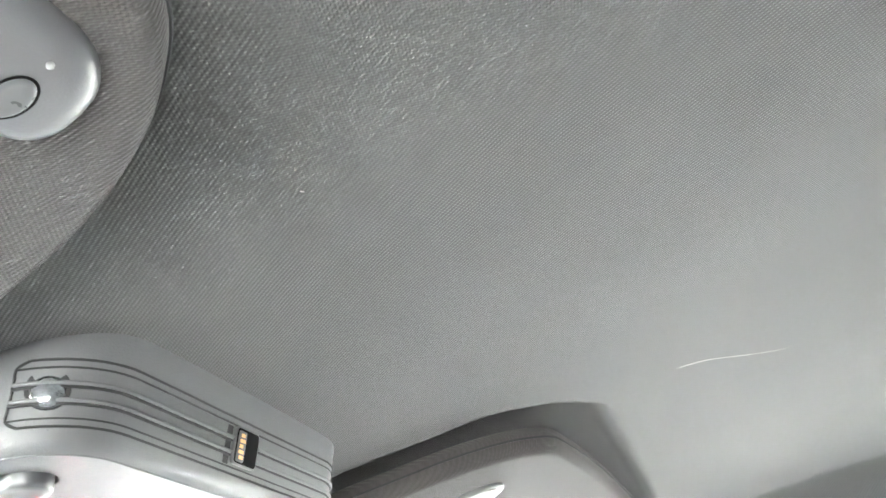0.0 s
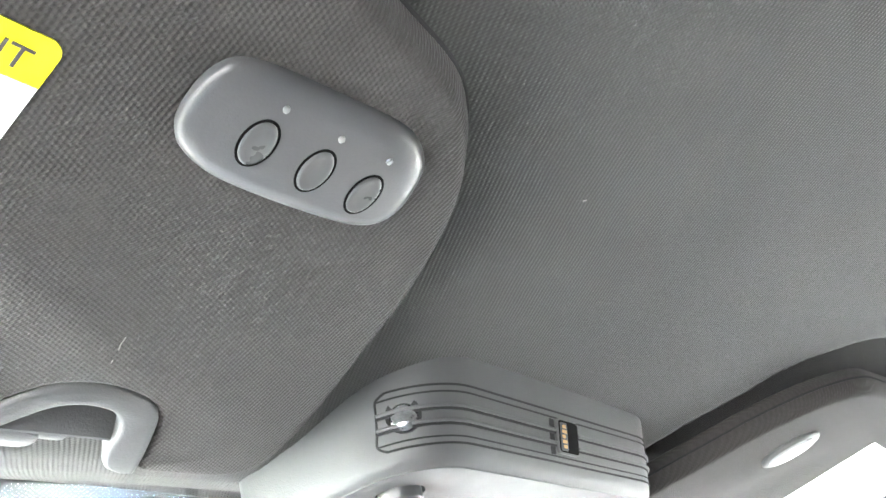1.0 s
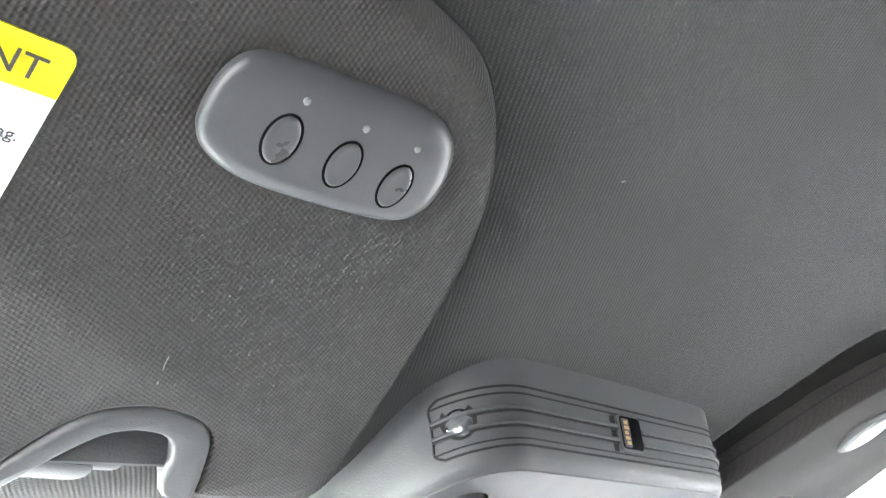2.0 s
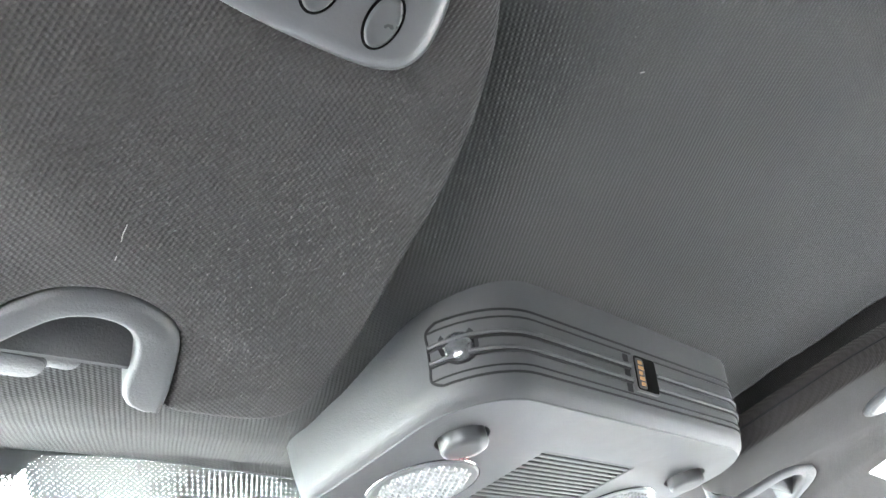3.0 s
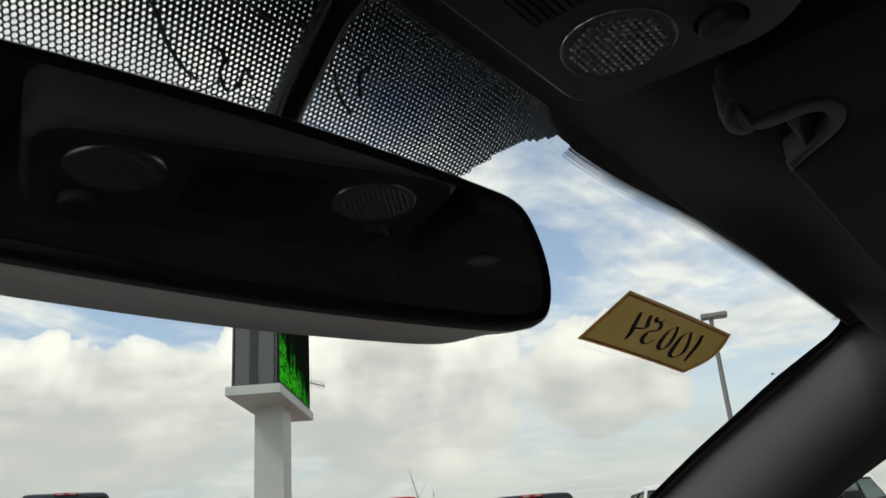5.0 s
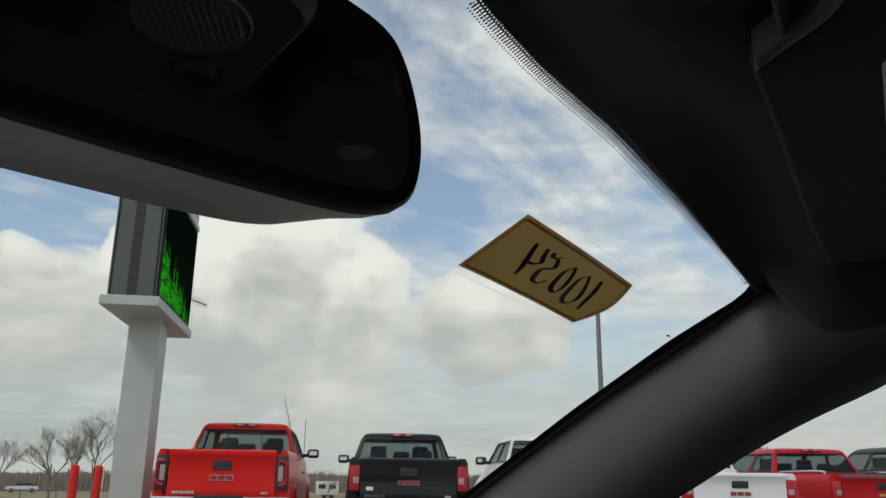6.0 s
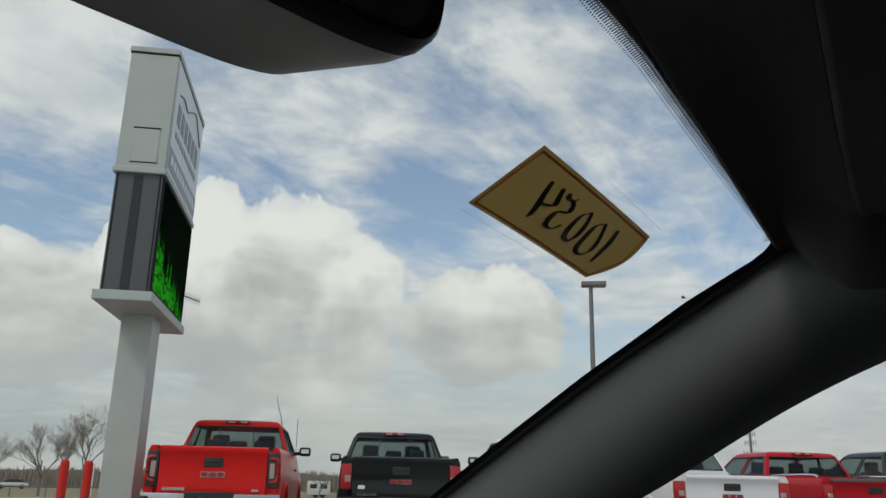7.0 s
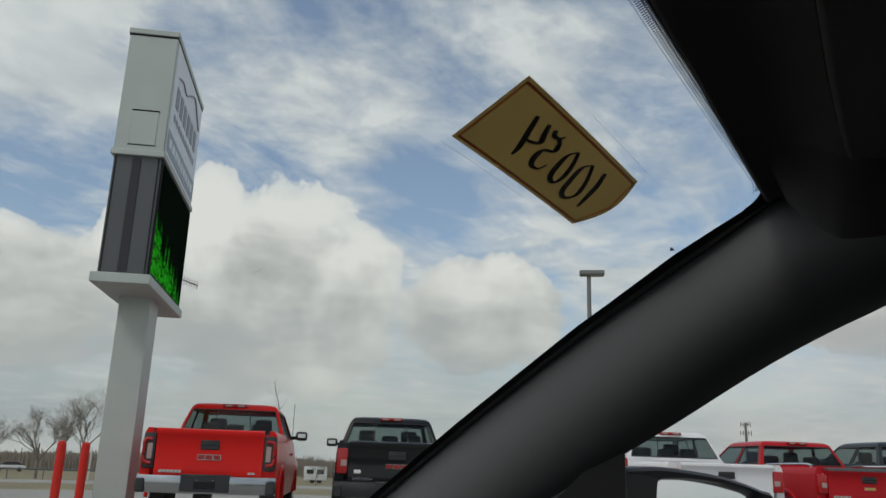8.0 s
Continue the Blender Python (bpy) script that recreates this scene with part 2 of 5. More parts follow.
_mx = _t.nodes.new("ShaderNodeMixShader")
_mx.inputs[0].default_value = 0.55
_t.links.new(_t.nodes["Principled BSDF"].outputs[0], _mx.inputs[1])
_t.links.new(_tl.outputs[0], _mx.inputs[2])
_t.links.new(_mx.outputs[0], _t.nodes["Material Output"].inputs[0])
M_RED_LINE = material("red border print", (0.82, 0.15, 0.05), 0.5)
M_SLEEVE = pane("clear plastic sleeve", (0.992, 0.992, 0.992), 0.006)

lens = bpy.data.materials.new("moulded clear lens")
lens.use_nodes = True
_b = lens.node_tree.nodes["Principled BSDF"]
_b.inputs["Base Color"].default_value = (0.22, 0.23, 0.23, 1)
_b.inputs["Roughness"].default_value = 0.32
_b.inputs["Transmission Weight"].default_value = 0.30
_b.inputs["IOR"].default_value = 1.5
M_LENS = lens


# ---------------------------------------------------------------- building tools
def mesh_of(name, bm, mat, smooth=True):
    me = bpy.data.meshes.new(name)
    bm.normal_update()
    bm.to_mesh(me)
    bm.free()
    me.materials.append(mat)
    if smooth:
        me.shade_smooth()
        me.set_sharp_from_angle(angle=radians(38))
    return me


def part(name, bm, mat, parent=None, label="", smooth=True):
    me = bm if isinstance(bm, bpy.types.Mesh) else mesh_of(name, bm, mat, smooth)
    ob = new(name, me)
    if isinstance(bm, bpy.types.Mesh) and not me.materials:
        me.materials.append(mat)
    if parent is not None:
        ob.parent = parent
    if label:
        ob["label"] = label
    return ob


def thing(name, m=None, label="", category="", group="", kind=""):
    ob = new(name)
    ob.empty_display_size = 0.05
    if m is not None:
        ob.matrix_world = m
    return tagged(ob, label, category, group, kind)


def box(bm, x0, x1, y0, y1, z0, z1, bevel=0.0, seg=1):
    vs = [bm.verts.new((x, y, z)) for x in (x0, x1) for y in (y0, y1) for z in (z0, z1)]
    fs = [bm.faces.new([vs[i] for i in f]) for f in ((0, 1, 3, 2), (4, 6, 7, 5), (0, 4, 5, 1), (2, 3, 7, 6), (0, 2, 6, 4), (1, 5, 7, 3))]
    if bevel:
        es = {e for f in fs for e in f.edges}
        bmesh.ops.bevel(bm, geom=list(es), offset=bevel, segments=seg, affect="EDGES", profile=0.5)
    return bm


def boxed(*a, bevel=0.0, seg=1):
    return box(bmesh.new(), *a, bevel=bevel, seg=seg)


def loft(sections, cap0=True, cap1=True, closed=True, bm=None):
    """Skin a row of equal-length loops of points."""
    bm = bm or bmesh.new()
    rows = [[bm.verts.new(p) for p in s] for s in sections]
    n = len(rows[0])
    for a, b in zip(rows, rows[1:]):
        for i in range(n if closed else n - 1):
            j = (i + 1) % n
            bm.faces.new((a[i], a[j], b[j], b[i]))
    if closed and cap0:
        bm.faces.new(list(reversed(rows[0])))
    if closed and cap1:
        bm.faces.new(rows[-1])
    return bm


def tube(path, radius, sides=10, bm=None, flat=1.0, up=(0, 0, 1)):
    """A round or oval bar along a path; radius may be one number or one for each point."""
    pts = [Vector(p) for p in path]
    rad = radius if isinstance(radius, (list, tuple)) else [radius] * len(pts)
    secs = []
    for i, p in enumerate(pts):
        d = (pts[min(i + 1, len(pts) - 1)] - pts[max(i - 1, 0)]).normalized()
        a = d.cross(Vector(up))
        a = a.normalized() if a.length > 1e-4 else d.orthogonal().normalized()
        b = a.cross(d).normalized()
        secs.append([p + (a * math.cos(k) + b * math.sin(k) * flat) * rad[i] for k in (2 * math.pi * j / sides for j in range(sides))])
    bm = loft(secs, bm=bm)
    return bm


def smooth_path(pts, n=8, cyclic=False):
    """Catmull-Rom curve through points."""
    P = [Vector(p) for p in pts]
    res, m = [], len(P)
    for i in range(m if cyclic else m - 1):
        if cyclic:
            a, b, c, d = P[(i - 1) % m], P[i], P[(i + 1) % m], P[(i + 2) % m]
        else:
            a, b, c, d = P[max(i - 1, 0)], P[i], P[i + 1], P[min(i + 2, m - 1)]
        for k in range(n):
            t = k / n
            res.append(0.5 * ((2 * b) + (c - a) * t + (2 * a - 5 * b + 4 * c - d) * t * t + (3 * b - a - 3 * c + d) * t ** 3))
    if not cyclic:
        res.append(P[-1])
    return res


def rounded_rect(x0, x1, y0, y1, radii, n=7):
    """Counter-clockwise outline; radii at (x0,y0), (x1,y0), (x1,y1), (x0,y1)."""
    res = []
    for (cx, cy, a0), r in zip(((x0, y0, 180), (x1, y0, 270), (x1, y1, 0), (x0, y1, 90)), radii):
        sx, sy = (1 if cx == x0 else -1), (1 if cy == y0 else -1)
        for k in range(n + 1):
            a = radians(a0 + 90 * k / n)
            res.append((cx + sx * r + r * math.cos(a), cy + sy * r + r * math.sin(a)))
    return res


def inset(outline, d):
    """Move a counter-clockwise outline inwards by d."""
    n, res = len(outline), []
    for i in range(n):
        p, a, b = (Vector((outline[k % n][0], outline[k % n][1])) for k in (i, i - 1, i + 1))
        e1, e2 = (p - a), (b - p)
        n1 = Vector((-e1.y, e1.x)).normalized() if e1.length > 1e-9 else Vector((0, 0))
        n2 = Vector((-e2.y, e2.x)).normalized() if e2.length > 1e-9 else Vector((0, 0))
        q = (n1 + n2)
        q = q.normalized() if q.length > 1e-6 else n1
        k = max(0.45, q.dot(n1)) if n1.length else 1
        res.append(tuple(p + q * d / k))
    return res


def pillow(outline, profile, zfn):
    """A slab over an outline: profile rows (inset, height), heights counted from the surface zfn(x, y)."""
    secs = []
    for d, h in profile:
        o = inset(outline, d) if d else outline
        secs.append([(x, y, zfn(x, y) + h) for x, y in o])
    return loft(secs)


def plate(name, outline, holes, z0, z1, mat, bevel=0.0):
    """A flat plate with holes through it."""
    cu = bpy.data.curves.new(name, "CURVE")
    cu.dimensions, cu.fill_mode = "2D", "BOTH"
    cu.extrude, cu.bevel_depth = (z1 - z0) / 2 - bevel, bevel
    for loop in (outline, *holes):
        sp = cu.splines.new("POLY")
        sp.points.add(len(loop) - 1)
        for q, (x, y) in zip(sp.points, loop):
            q.co = (x, y, 0, 1)
        sp.use_cyclic_u = True
    ob = new(name, cu)
    me = bpy.data.meshes.new_from_object(ob.evaluated_get(bpy.context.evaluated_depsgraph_get()))
    bpy.data.objects.remove(ob)
    me.transform(Matrix.Translation((0, 0, (z0 + z1) / 2)))
    me.materials.clear()
    me.materials.append(mat)
    return me


def lettering(text, size, m, mat, depth=0.0001, align="LEFT", shear=0.0):
    cu = bpy.data.curves.new("lettering", "FONT")
    cu.body, cu.size, cu.extrude, cu.align_x, cu.shear = text, size, depth, align, shear
    ob = new("lettering", cu)
    me = bpy.data.meshes.new_from_object(ob.evaluated_get(bpy.context.evaluated_depsgraph_get()))
    bpy.data.objects.remove(ob)
    me.transform(m)
    me.materials.clear()
    me.materials.append(mat)
    return me


def circle(cx, cy, rx, ry=None, n=36, turn=0.0):
    ry = ry or rx
    c, s = math.cos(turn), math.sin(turn)
    res = []
    for k in range(n):
        a = 2 * math.pi * k / n
        u, v = rx * math.cos(a), ry * math.sin(a)
        res.append((cx + u * c - v * s, cy + u * s + v * c))
    return res


def step(a, b, x):
    t = min(1.0, max(0.0, (x - a) / (b - a)))
    return t * t * (3 - 2 * t)


def frame_of(origin, right, up):
    """A matrix whose x is right, y is up and z faces the reader."""
    r, u = Vector(right).normalized(), Vector(up).normalized()
    n = r.cross(u)
    return Matrix(((r.x, u.x, n.x, origin[0]), (r.y, u.y, n.y, origin[1]), (r.z, u.z, n.z, origin[2]), (0, 0, 0, 1)))


# ---------------------------------------------------------------- surfaces of the car
def z_screen(x, y):
    """The inside of the windscreen."""
    return 1.4326 - 0.44 * y - 0.164 * x * x


def lip_y(x):
    """The front edge of the headliner."""
    return 0.1045 - 0.085 * x * x


PROFILE = [(-1.7, 1.385), (-1.2, 1.425), (-0.7, 1.436), (-0.35, 1.424), (-0.20, 1.4135), (-0.12, 1.4035), (-0.07, 1.3905), (-0.03, 1.3820), (0.0, 1.3775), (0.025, 1.3728), (0.045, 1.3715), (0.062, 1.3735), (0.08, 1.3785), (0.105, 1.3865), (0.12, 1.390)]


def z_liner(x, y):
    ys, zs = zip(*PROFILE)
    base = float(np.interp(y, ys, zs))
    w = step(-0.15, 0.10, y)
    base -= (0.105 + 0.059 * w) * x * x
    # shallow pocket for each visor
    inner = float(np.interp(y, [-0.16, -0.135, -0.10, -0.05, 0.02], [0.205, 0.187, 0.162, 0.146, 0.133])) - 0.019
    dx, dy = max(inner - abs(x), abs(x) - 0.60), -0.164 - y
    sd = math.hypot(max(dx + 0.03, 0), max(dy + 0.03, 0)) + min(max(dx, dy) + 0.03, 0) - 0.03
    wide, deep = (0.009, 0.022) if x > 0 else (0.022, 0.003)
    base += deep * (1 - step(-wide, wide, sd)) * (1 - step(-0.03, 0.02, y))
    base += 0.0025 * (1 - step(0.10, 0.15, abs(x))) * step(-0.11, -0.05, y) * (1 - step(0.03, 0.07, y))   # raised round the console
    lim = z_screen(x, y) - 0.0018 - 0.005 * math.exp(-(x / 0.10) ** 2)
    k = step(0.0, 0.07, y) * step(0.2, 0.42, abs(x))
    base = base * (1 - k) + (lim - 0.002) * k
    if y > 0.03:
        base = min(base, lim)
    side = float(np.interp(y, [-1.7, -0.3, -0.05, 0.0, 0.027, 0.04, 0.05, 0.066], [1.30, 1.30, 1.293, 1.2915, 1.294, 1.306, 1.318, 1.343]))
    w = step(0.53, 0.606, abs(x)) * (1 - step(0.060, 0.068, y))
    return base * (1 - w) + min(side, base) * w


def z_visor(x, y):
    return 1.3555 - 0.19 * y - 0.05 * (abs(x) - 0.2)


# ---------------------------------------------------------------- headliner, glass, pillars, shell
bm = bmesh.new()
xs = [-0.606 + 1.212 * i / 372 for i in range(373)]
vs = [-1.7, -1.5, -1.3, -1.1, -0.9, -0.7, -0.55, -0.45, -0.38, -0.32, -0.27, -0.23] + [-0.2 + 0.00375 * i for i in range(75)]
rows = []
for v in vs:
    rows.append([(x, v + step(-0.02, 0.0775, v) * (lip_y(x) - 0.0775), z_liner(x, v + step(-0.02, 0.0775, v) * (lip_y(x) - 0.0775))) for x in xs])
for k in range(1, 6):                   # rolled front edge
    a = radians(k * 30)
    r = 0.004
    rows.append([(x, lip_y(x) + r * math.sin(a), z_liner(x, lip_y(x)) + r * (1 - math.cos(a))) for x in xs])
loft(rows, closed=False, bm=bm)
bmesh.ops.reverse_faces(bm, faces=bm.faces[:])
headliner = part("ceiling", bm, M_LINER)
tagged(headliner, "grey ribbed knit car headliner with visor pockets", "headliner", kind="structure")
sol = headliner.modifiers.new("thickness", "SOLIDIFY")
sol.thickness, sol.offset = 0.003, -1.0


def fleck(pts, width):
    """A tiny thread lying just under the cloth."""
    return tube(pts, width, 5)


lint = thing("lint_thread", None, "tiny pale lint thread stuck to the grey headliner", "lint")
part("thread", fleck([(-0.0992, -0.1195, z_liner(-0.099, -0.12) - 0.0006), (-0.0985, -0.1205, z_liner(-0.099, -0.12) - 0.0008)], 0.0002), M_LINT, lint)
scuff = thing("scuff_mark", None, "faint pale scuff streak on the grey headliner", "scuff")
sc = smooth_path([(0.1887, -0.2156, 0), (0.1932, -0.2347, 0), (0.2104, -0.2624, 0), (0.2214, -0.2839, 0)], 4)
M_SCUFF = material("pale scuff", (0.19, 0.18, 0.175), 0.9)
part("streak", tube([(x, y, z_liner(x, y) - 0.0002) for x, y, _ in sc], [0.0002, 0.0008, 0.0012, 0.0010, 0.0008, 0.0005, 0.0005, 0.0006, 0.0004, 0.0004, 0.0003, 0.0003, 0.0001], 6, flat=0.2), M_SCUFF, scuff)


def edge_x(y):
    """Half width of the clear glass at a distance forward."""
    return float(np.interp(y, [0.05, 0.10, 0.15, 0.2, 0.25, 0.4, 0.53, 0.95], [0.598, 0.605, 0.615, 0.633, 0.650, 0.714, 0.774, 0.97]))


windscreen = thing("windscreen", None, "raked car windscreen with a dotted black print along its top", "windscreen", kind="structure")
bm = bmesh.new()
gy = [0.06 + 0.022 * i for i in range(42)]
secs = []
for y in gy:
    w = edge_x(y) + 0.03
    secs.append([(w * (i / 20 - 1), y, z_screen(w * (i / 20 - 1), y) + 0.0012) for i in range(41)])
loft(secs, closed=False, bm=bm)
glass = part("glass", bm, M_GLASS, windscreen)
gs = glass.modifiers.new("thickness", "SOLIDIFY")
gs.thickness = 0.004
glass.visible_shadow = False


def on_glass(x, y, lift=0.0):
    return (x, y, z_screen(x, y) - lift)


# black print: top band
def clear_y(x):
    """Where the solid black print ends, near the header."""
    return 0.1138 + 0.0052 * step(0.10, 0.20, abs(x)) - 0.005 * step(0.22, 0.34, abs(x)) - 0.12 * x * x


bm = bmesh.new()
n = 360
top, bot = [], []
for i in range(n + 1):
    x = -0.61 + 1.22 * i / n
    e = clear_y(x) - 0.0085 * (1 - (step(0.130, 0.165, x) if x > 0 else step(0.1740, 0.1760, -x)))
    if abs(x) > 0.568:                   # rounded corner of the clear area
        t = min(1.0, (abs(x) - 0.568) / 0.034)
        e += 0.022 * (1 - math.sqrt(max(0.0, 1 - t * t)))
    top.append(on_glass(x, 0.062, 0.0004))
    bot.append(on_glass(x, e, 0.0004))
loft([top, bot], closed=False, bm=bm)
part("frit_band", bm, M_FRIT, windscreen, "solid black printed band", smooth=False)
for s in (-1, 1):
    bm = bmesh.new()
    ys = [0.064 + 0.0105 * i for i in range(84)]
    loft([[on_glass(s * (edge_x(y) + 0.035), y, 0.0005) for y in ys], [on_glass(s * edge_x(y), y, 0.0005) for y in ys]], closed=False, bm=bm)
    part("frit_side", bm, M_FRIT, windscreen, smooth=False)

# dotted print: holes in black near the header, fading to black dots on clear glass
PX, PY = 0.0026, 0.00225
bm = bmesh.new()


def ring_cell(bm, cx, cy, hx, hy, r):
    """A black cell with a round hole."""
    k = 8
    out_pts = [(1, 0), (1, 1), (0, 1), (-1, 1), (-1, 0), (-1, -1), (0, -1), (1, -1)]
    a = [bm.verts.new(on_glass(cx + hx * u, cy + hy * v, 0.0004)) for u, v in out_pts]
    b = [bm.verts.new(on_glass(cx + min(r * 0.92, hx * 0.96) * math.cos(math.pi / 4 * i), cy + min(r * 1.15, hy * 0.97) * math.sin(math.pi / 4 * i), 0.0004)) for i in range(k)]
    for i in range(k):
        j = (i + 1) % k
        bm.faces.new((a[i], a[j], b[j], b[i]))


def dot(bm, cx, cy, r):
    bm.faces.new([bm.verts.new(on_glass(cx + 0.85 * r * math.cos(math.pi / 4 * i), cy + 1.2 * r * math.sin(math.pi / 4 * i), 0.0004)) for i in range(8)])


def band_right(y):
    return float(np.interp(y, [0.112, 0.118, 0.125, 0.135, 0.150, 0.17, 0.24], [0.175, 0.158, 0.147, 0.140, 0.134, 0.130, 0.126]))


for j in range(-4, 44):
    u0 = (j + 4.0) / 41.0
    off = 0.5 * (j % 2)
    for i in range(-70, 62):
        x = (i + off) * PX
        y = clear_y(x) + (j + 0.5) * PY
        if x < -0.1745 + 0.45 * max(0, y - 0.112) * (1 if y < 0.14 else 1.05) or x > band_right(y):
            continue
        u = u0
        if u < 0.95:
            ring_cell(bm, x, y, PX / 2, PY / 2, 0.00012 + 0.00108 * u ** 1.2)
        else:
            dot(bm, x + PX / 2, y + PY / 2, max(0.00040, 0.00078 - 0.0010 * (u - 0.95)))
dots = part("dotted_print", bm, M_FRIT, windscreen, "black dot print fading out", smooth=False)
dots["kind"] = "stuff"
bm = bmesh.new()
for s in (-1, 1):
    for i in range(196):
        for j in range(4):
            x = s * (0.1765 + 0.0021 * (i + 0.5 * (j % 2)))
            if abs(x) > 0.598:
                continue
            y = clear_y(x) + (j + 0.5) * 0.0018 + (0.022 * (1 - math.sqrt(max(0.0, 1 - ((abs(x) - 0.568) / 0.034) ** 2))) if abs(x) > 0.568 else 0)
            if j < 2:
                ring_cell(bm, x, y, 0.00105, 0.0009, 0.00042 + 0.00025 * j)
            else:
                dot(bm, x, y, 0.00072 - 0.00022 * (j - 2))
edge_dots = part("dotted_edge", bm, M_FRIT, windscreen, "narrow rows of black dots", smooth=False)
edge_dots["kind"] = "stuff"

# thin line drawing hidden in the dots
bm = bmesh.new()
LINES = [
    [(-0.102, 0.144), (-0.097, 0.1465), (-0.092, 0.1435), (-0.081, 0.142), (-0.0695, 0.1395), (-0.0635, 0.143)],
    [(-0.0955, 0.151), (-0.088, 0.150), (-0.078, 0.1485), (-0.071, 0.1515), (-0.062, 0.1535), (-0.055, 0.156), (-0.0435, 0.1655), (-0.030, 0.1725), (-0.0235, 0.1735)],
    [(-0.0635, 0.143), (-0.059, 0.149), (-0.050, 0.1445), (-0.041, 0.1395), (-0.0265, 0.1385), (-0.0185, 0.1395), (-0.008, 0.1375), (-0.001, 0.133)],
    [(0.019, 0.133), (0.027, 0.1335), (0.0325, 0.131), (0.0365, 0.136), (0.0355, 0.141), (0.044, 0.149)],
    [(-0.0275, 0.1605), (-0.025, 0.159), (-0.020, 0.1615), (-0.018, 0.1675), (-0.010, 0.173), (-0.008, 0.168), (-0.0105, 0.1615), (-0.005, 0.164)],
    [(-0.024, 0.1805), (-0.0185, 0.176), (-0.016, 0.170)],
    [(-0.004, 0.173), (0.0055, 0.170), (0.014, 0.1705)],
    [(0.025, 0.146), (0.0355, 0.1535), (0.046, 0.1575)],
]
for ln in LINES:
    tube([on_glass(p.x, p.y, 0.0006) for p in smooth_path([(x, y, 0) for x, y in ln], 5)], 0.0008, 4, bm=bm, flat=0.3)
part("line_drawing", bm, M_FRIT, windscreen, "thin black contour lines in the dots")


# right and left windscreen pillars with their trim
def pillar(s):
    U = [(0.606, -0.30, 1.372), (0.602, -0.08, 1.362), (0.608, 0.04, 1.350)]
    U += [(edge_x(y) + 0.016, y, z_screen(edge_x(y) + 0.016, y) - 0.004) for y in (0.115, 0.215, 0.285, 0.405, 0.535, 0.70)]
    L = [(0.606, -0.30, 1.318), (0.617, -0.08, 1.284), (0.628, 0.013, 1.2495), (0.640, 0.085, 1.216), (0.656, 0.165, 1.1705), (0.668, 0.228, 1.136), (0.694, 0.345, 1.072), (0.726, 0.475, 0.998), (0.77, 0.62, 0.92)]
    U, L = smooth_path(U, 5), smooth_path(L, 5)
    secs = []
    for a, b in zip(U, L):
        o = Vector((0.055, 0.02, 0.012))
        inner = []
        for k in range(13):
            t = k / 12
            p = a.lerp(b, t)
            bulge = 0.026 * math.sin(math.pi * t) ** 0.8 if 0 < t < 1 else 0.0
            p = p + Vector((-bulge, 0, -0.35 * bulge))
            inner.append(p)
        ring = inner + [b + o * 0.9, a.lerp(b, 0.5) + o * 1.3, a + o]
        secs.append([(s * p.x, p.y, p.z) for p in ring])
    ob = thing("pillar_trim", None, "dark grey plastic windscreen pillar trim", "pillar", kind="structure")
    part("trim", loft(secs), M_PILLAR, ob)
    # black seal between trim and glass
    part("seal", tube([(s * (p.x + 0.002), p.y + 0.004, p.z + 0.002) for p in U[8:]], 0.005, 8), M_BLACK, ob, "black rubber seal")
    return ob


pillar(1)
pillar(-1)

# plain shell that closes the car
shell = thing("wall_car_shell", None, "plain dark lower shell of the car", "car shell", kind="structure")
part("floor_pan", boxed(-0.72, 0.72, -1.75, 0.95, 0.22, 0.25), M_SHELL, shell)
for s in (-1, 1):
    part("door_panel", loft([[(s * 0.70, y, 0.25), (s * 0.76, y, 0.25), (s * 0.76, y, z - 0.02), (s * 0.745, y, z), (s * 0.712, y, z), (s * 0.70, y, z - 0.02)] for y, z in ((-1.75, 1.04), (-0.4, 1.04), (0.22, 1.035), (0.6, 0.95), (0.95, 0.90))]), M_SHELL, shell)
    part("centre_pillar", loft([[(s * 0.70, -0.62, 0.92), (s * 0.76, -0.62, 0.92), (s * 0.76, -0.48, 0.92), (s * 0.70, -0.48, 0.92)], [(s * 0.605, -0.64, 1.33), (s * 0.65, -0.64, 1.36), (s * 0.65, -0.54, 1.36), (s * 0.605, -0.54, 1.33)]]), M_SHELL, shell)
    part("rear_quarter", loft([[(s * 0.70, -1.78, 0.92), (s * 0.76, -1.78, 0.92), (s * 0.76, -1.25, 0.92), (s * 0.70, -1.25, 0.92)], [(s * 0.56, -1.78, 1.36), (s * 0.64, -1.78, 1.38), (s * 0.64, -1.45, 1.38), (s * 0.56, -1.45, 1.36)]]), M_SHELL, shell)
    part("roof_rail", tube([(s * 0.625, -1.75, 1.37), (s * 0.628, -1.0, 1.375), (s * 0.625, -0.3, 1.36), (s * 0.628, -0.1, 1.335)], 0.035, 8), M_SHELL, shell)
# unseen solid panels added across the rear side windows, shutting out their light
for s in (-1, 1):
    part("rear_side", loft([[(s * 0.70, -1.78, 0.90), (s * 0.76, -1.78, 0.90), (s * 0.76, -0.55, 0.90), (s * 0.70, -0.55, 0.90)], [(s * 0.60, -1.78, 1.39), (s * 0.65, -1.78, 1.39), (s * 0.65, -0.60, 1.39), (s * 0.60, -0.60, 1.39)]]), M_SHELL, shell)
M_SIDE_GLASS = pane("side window glass", (0.955, 0.965, 0.96), 0.012)
part("passenger_window", loft([[(0.722, -0.50, 1.03), (0.725, -0.50, 1.03), (0.722, 0.42, 1.00), (0.719, 0.42, 1.00)], [(0.634, -0.55, 1.35), (0.637, -0.55, 1.35), (0.648, 0.02, 1.31), (0.645, 0.02, 1.31)]]), M_SIDE_GLASS, shell, "tinted side window glass")
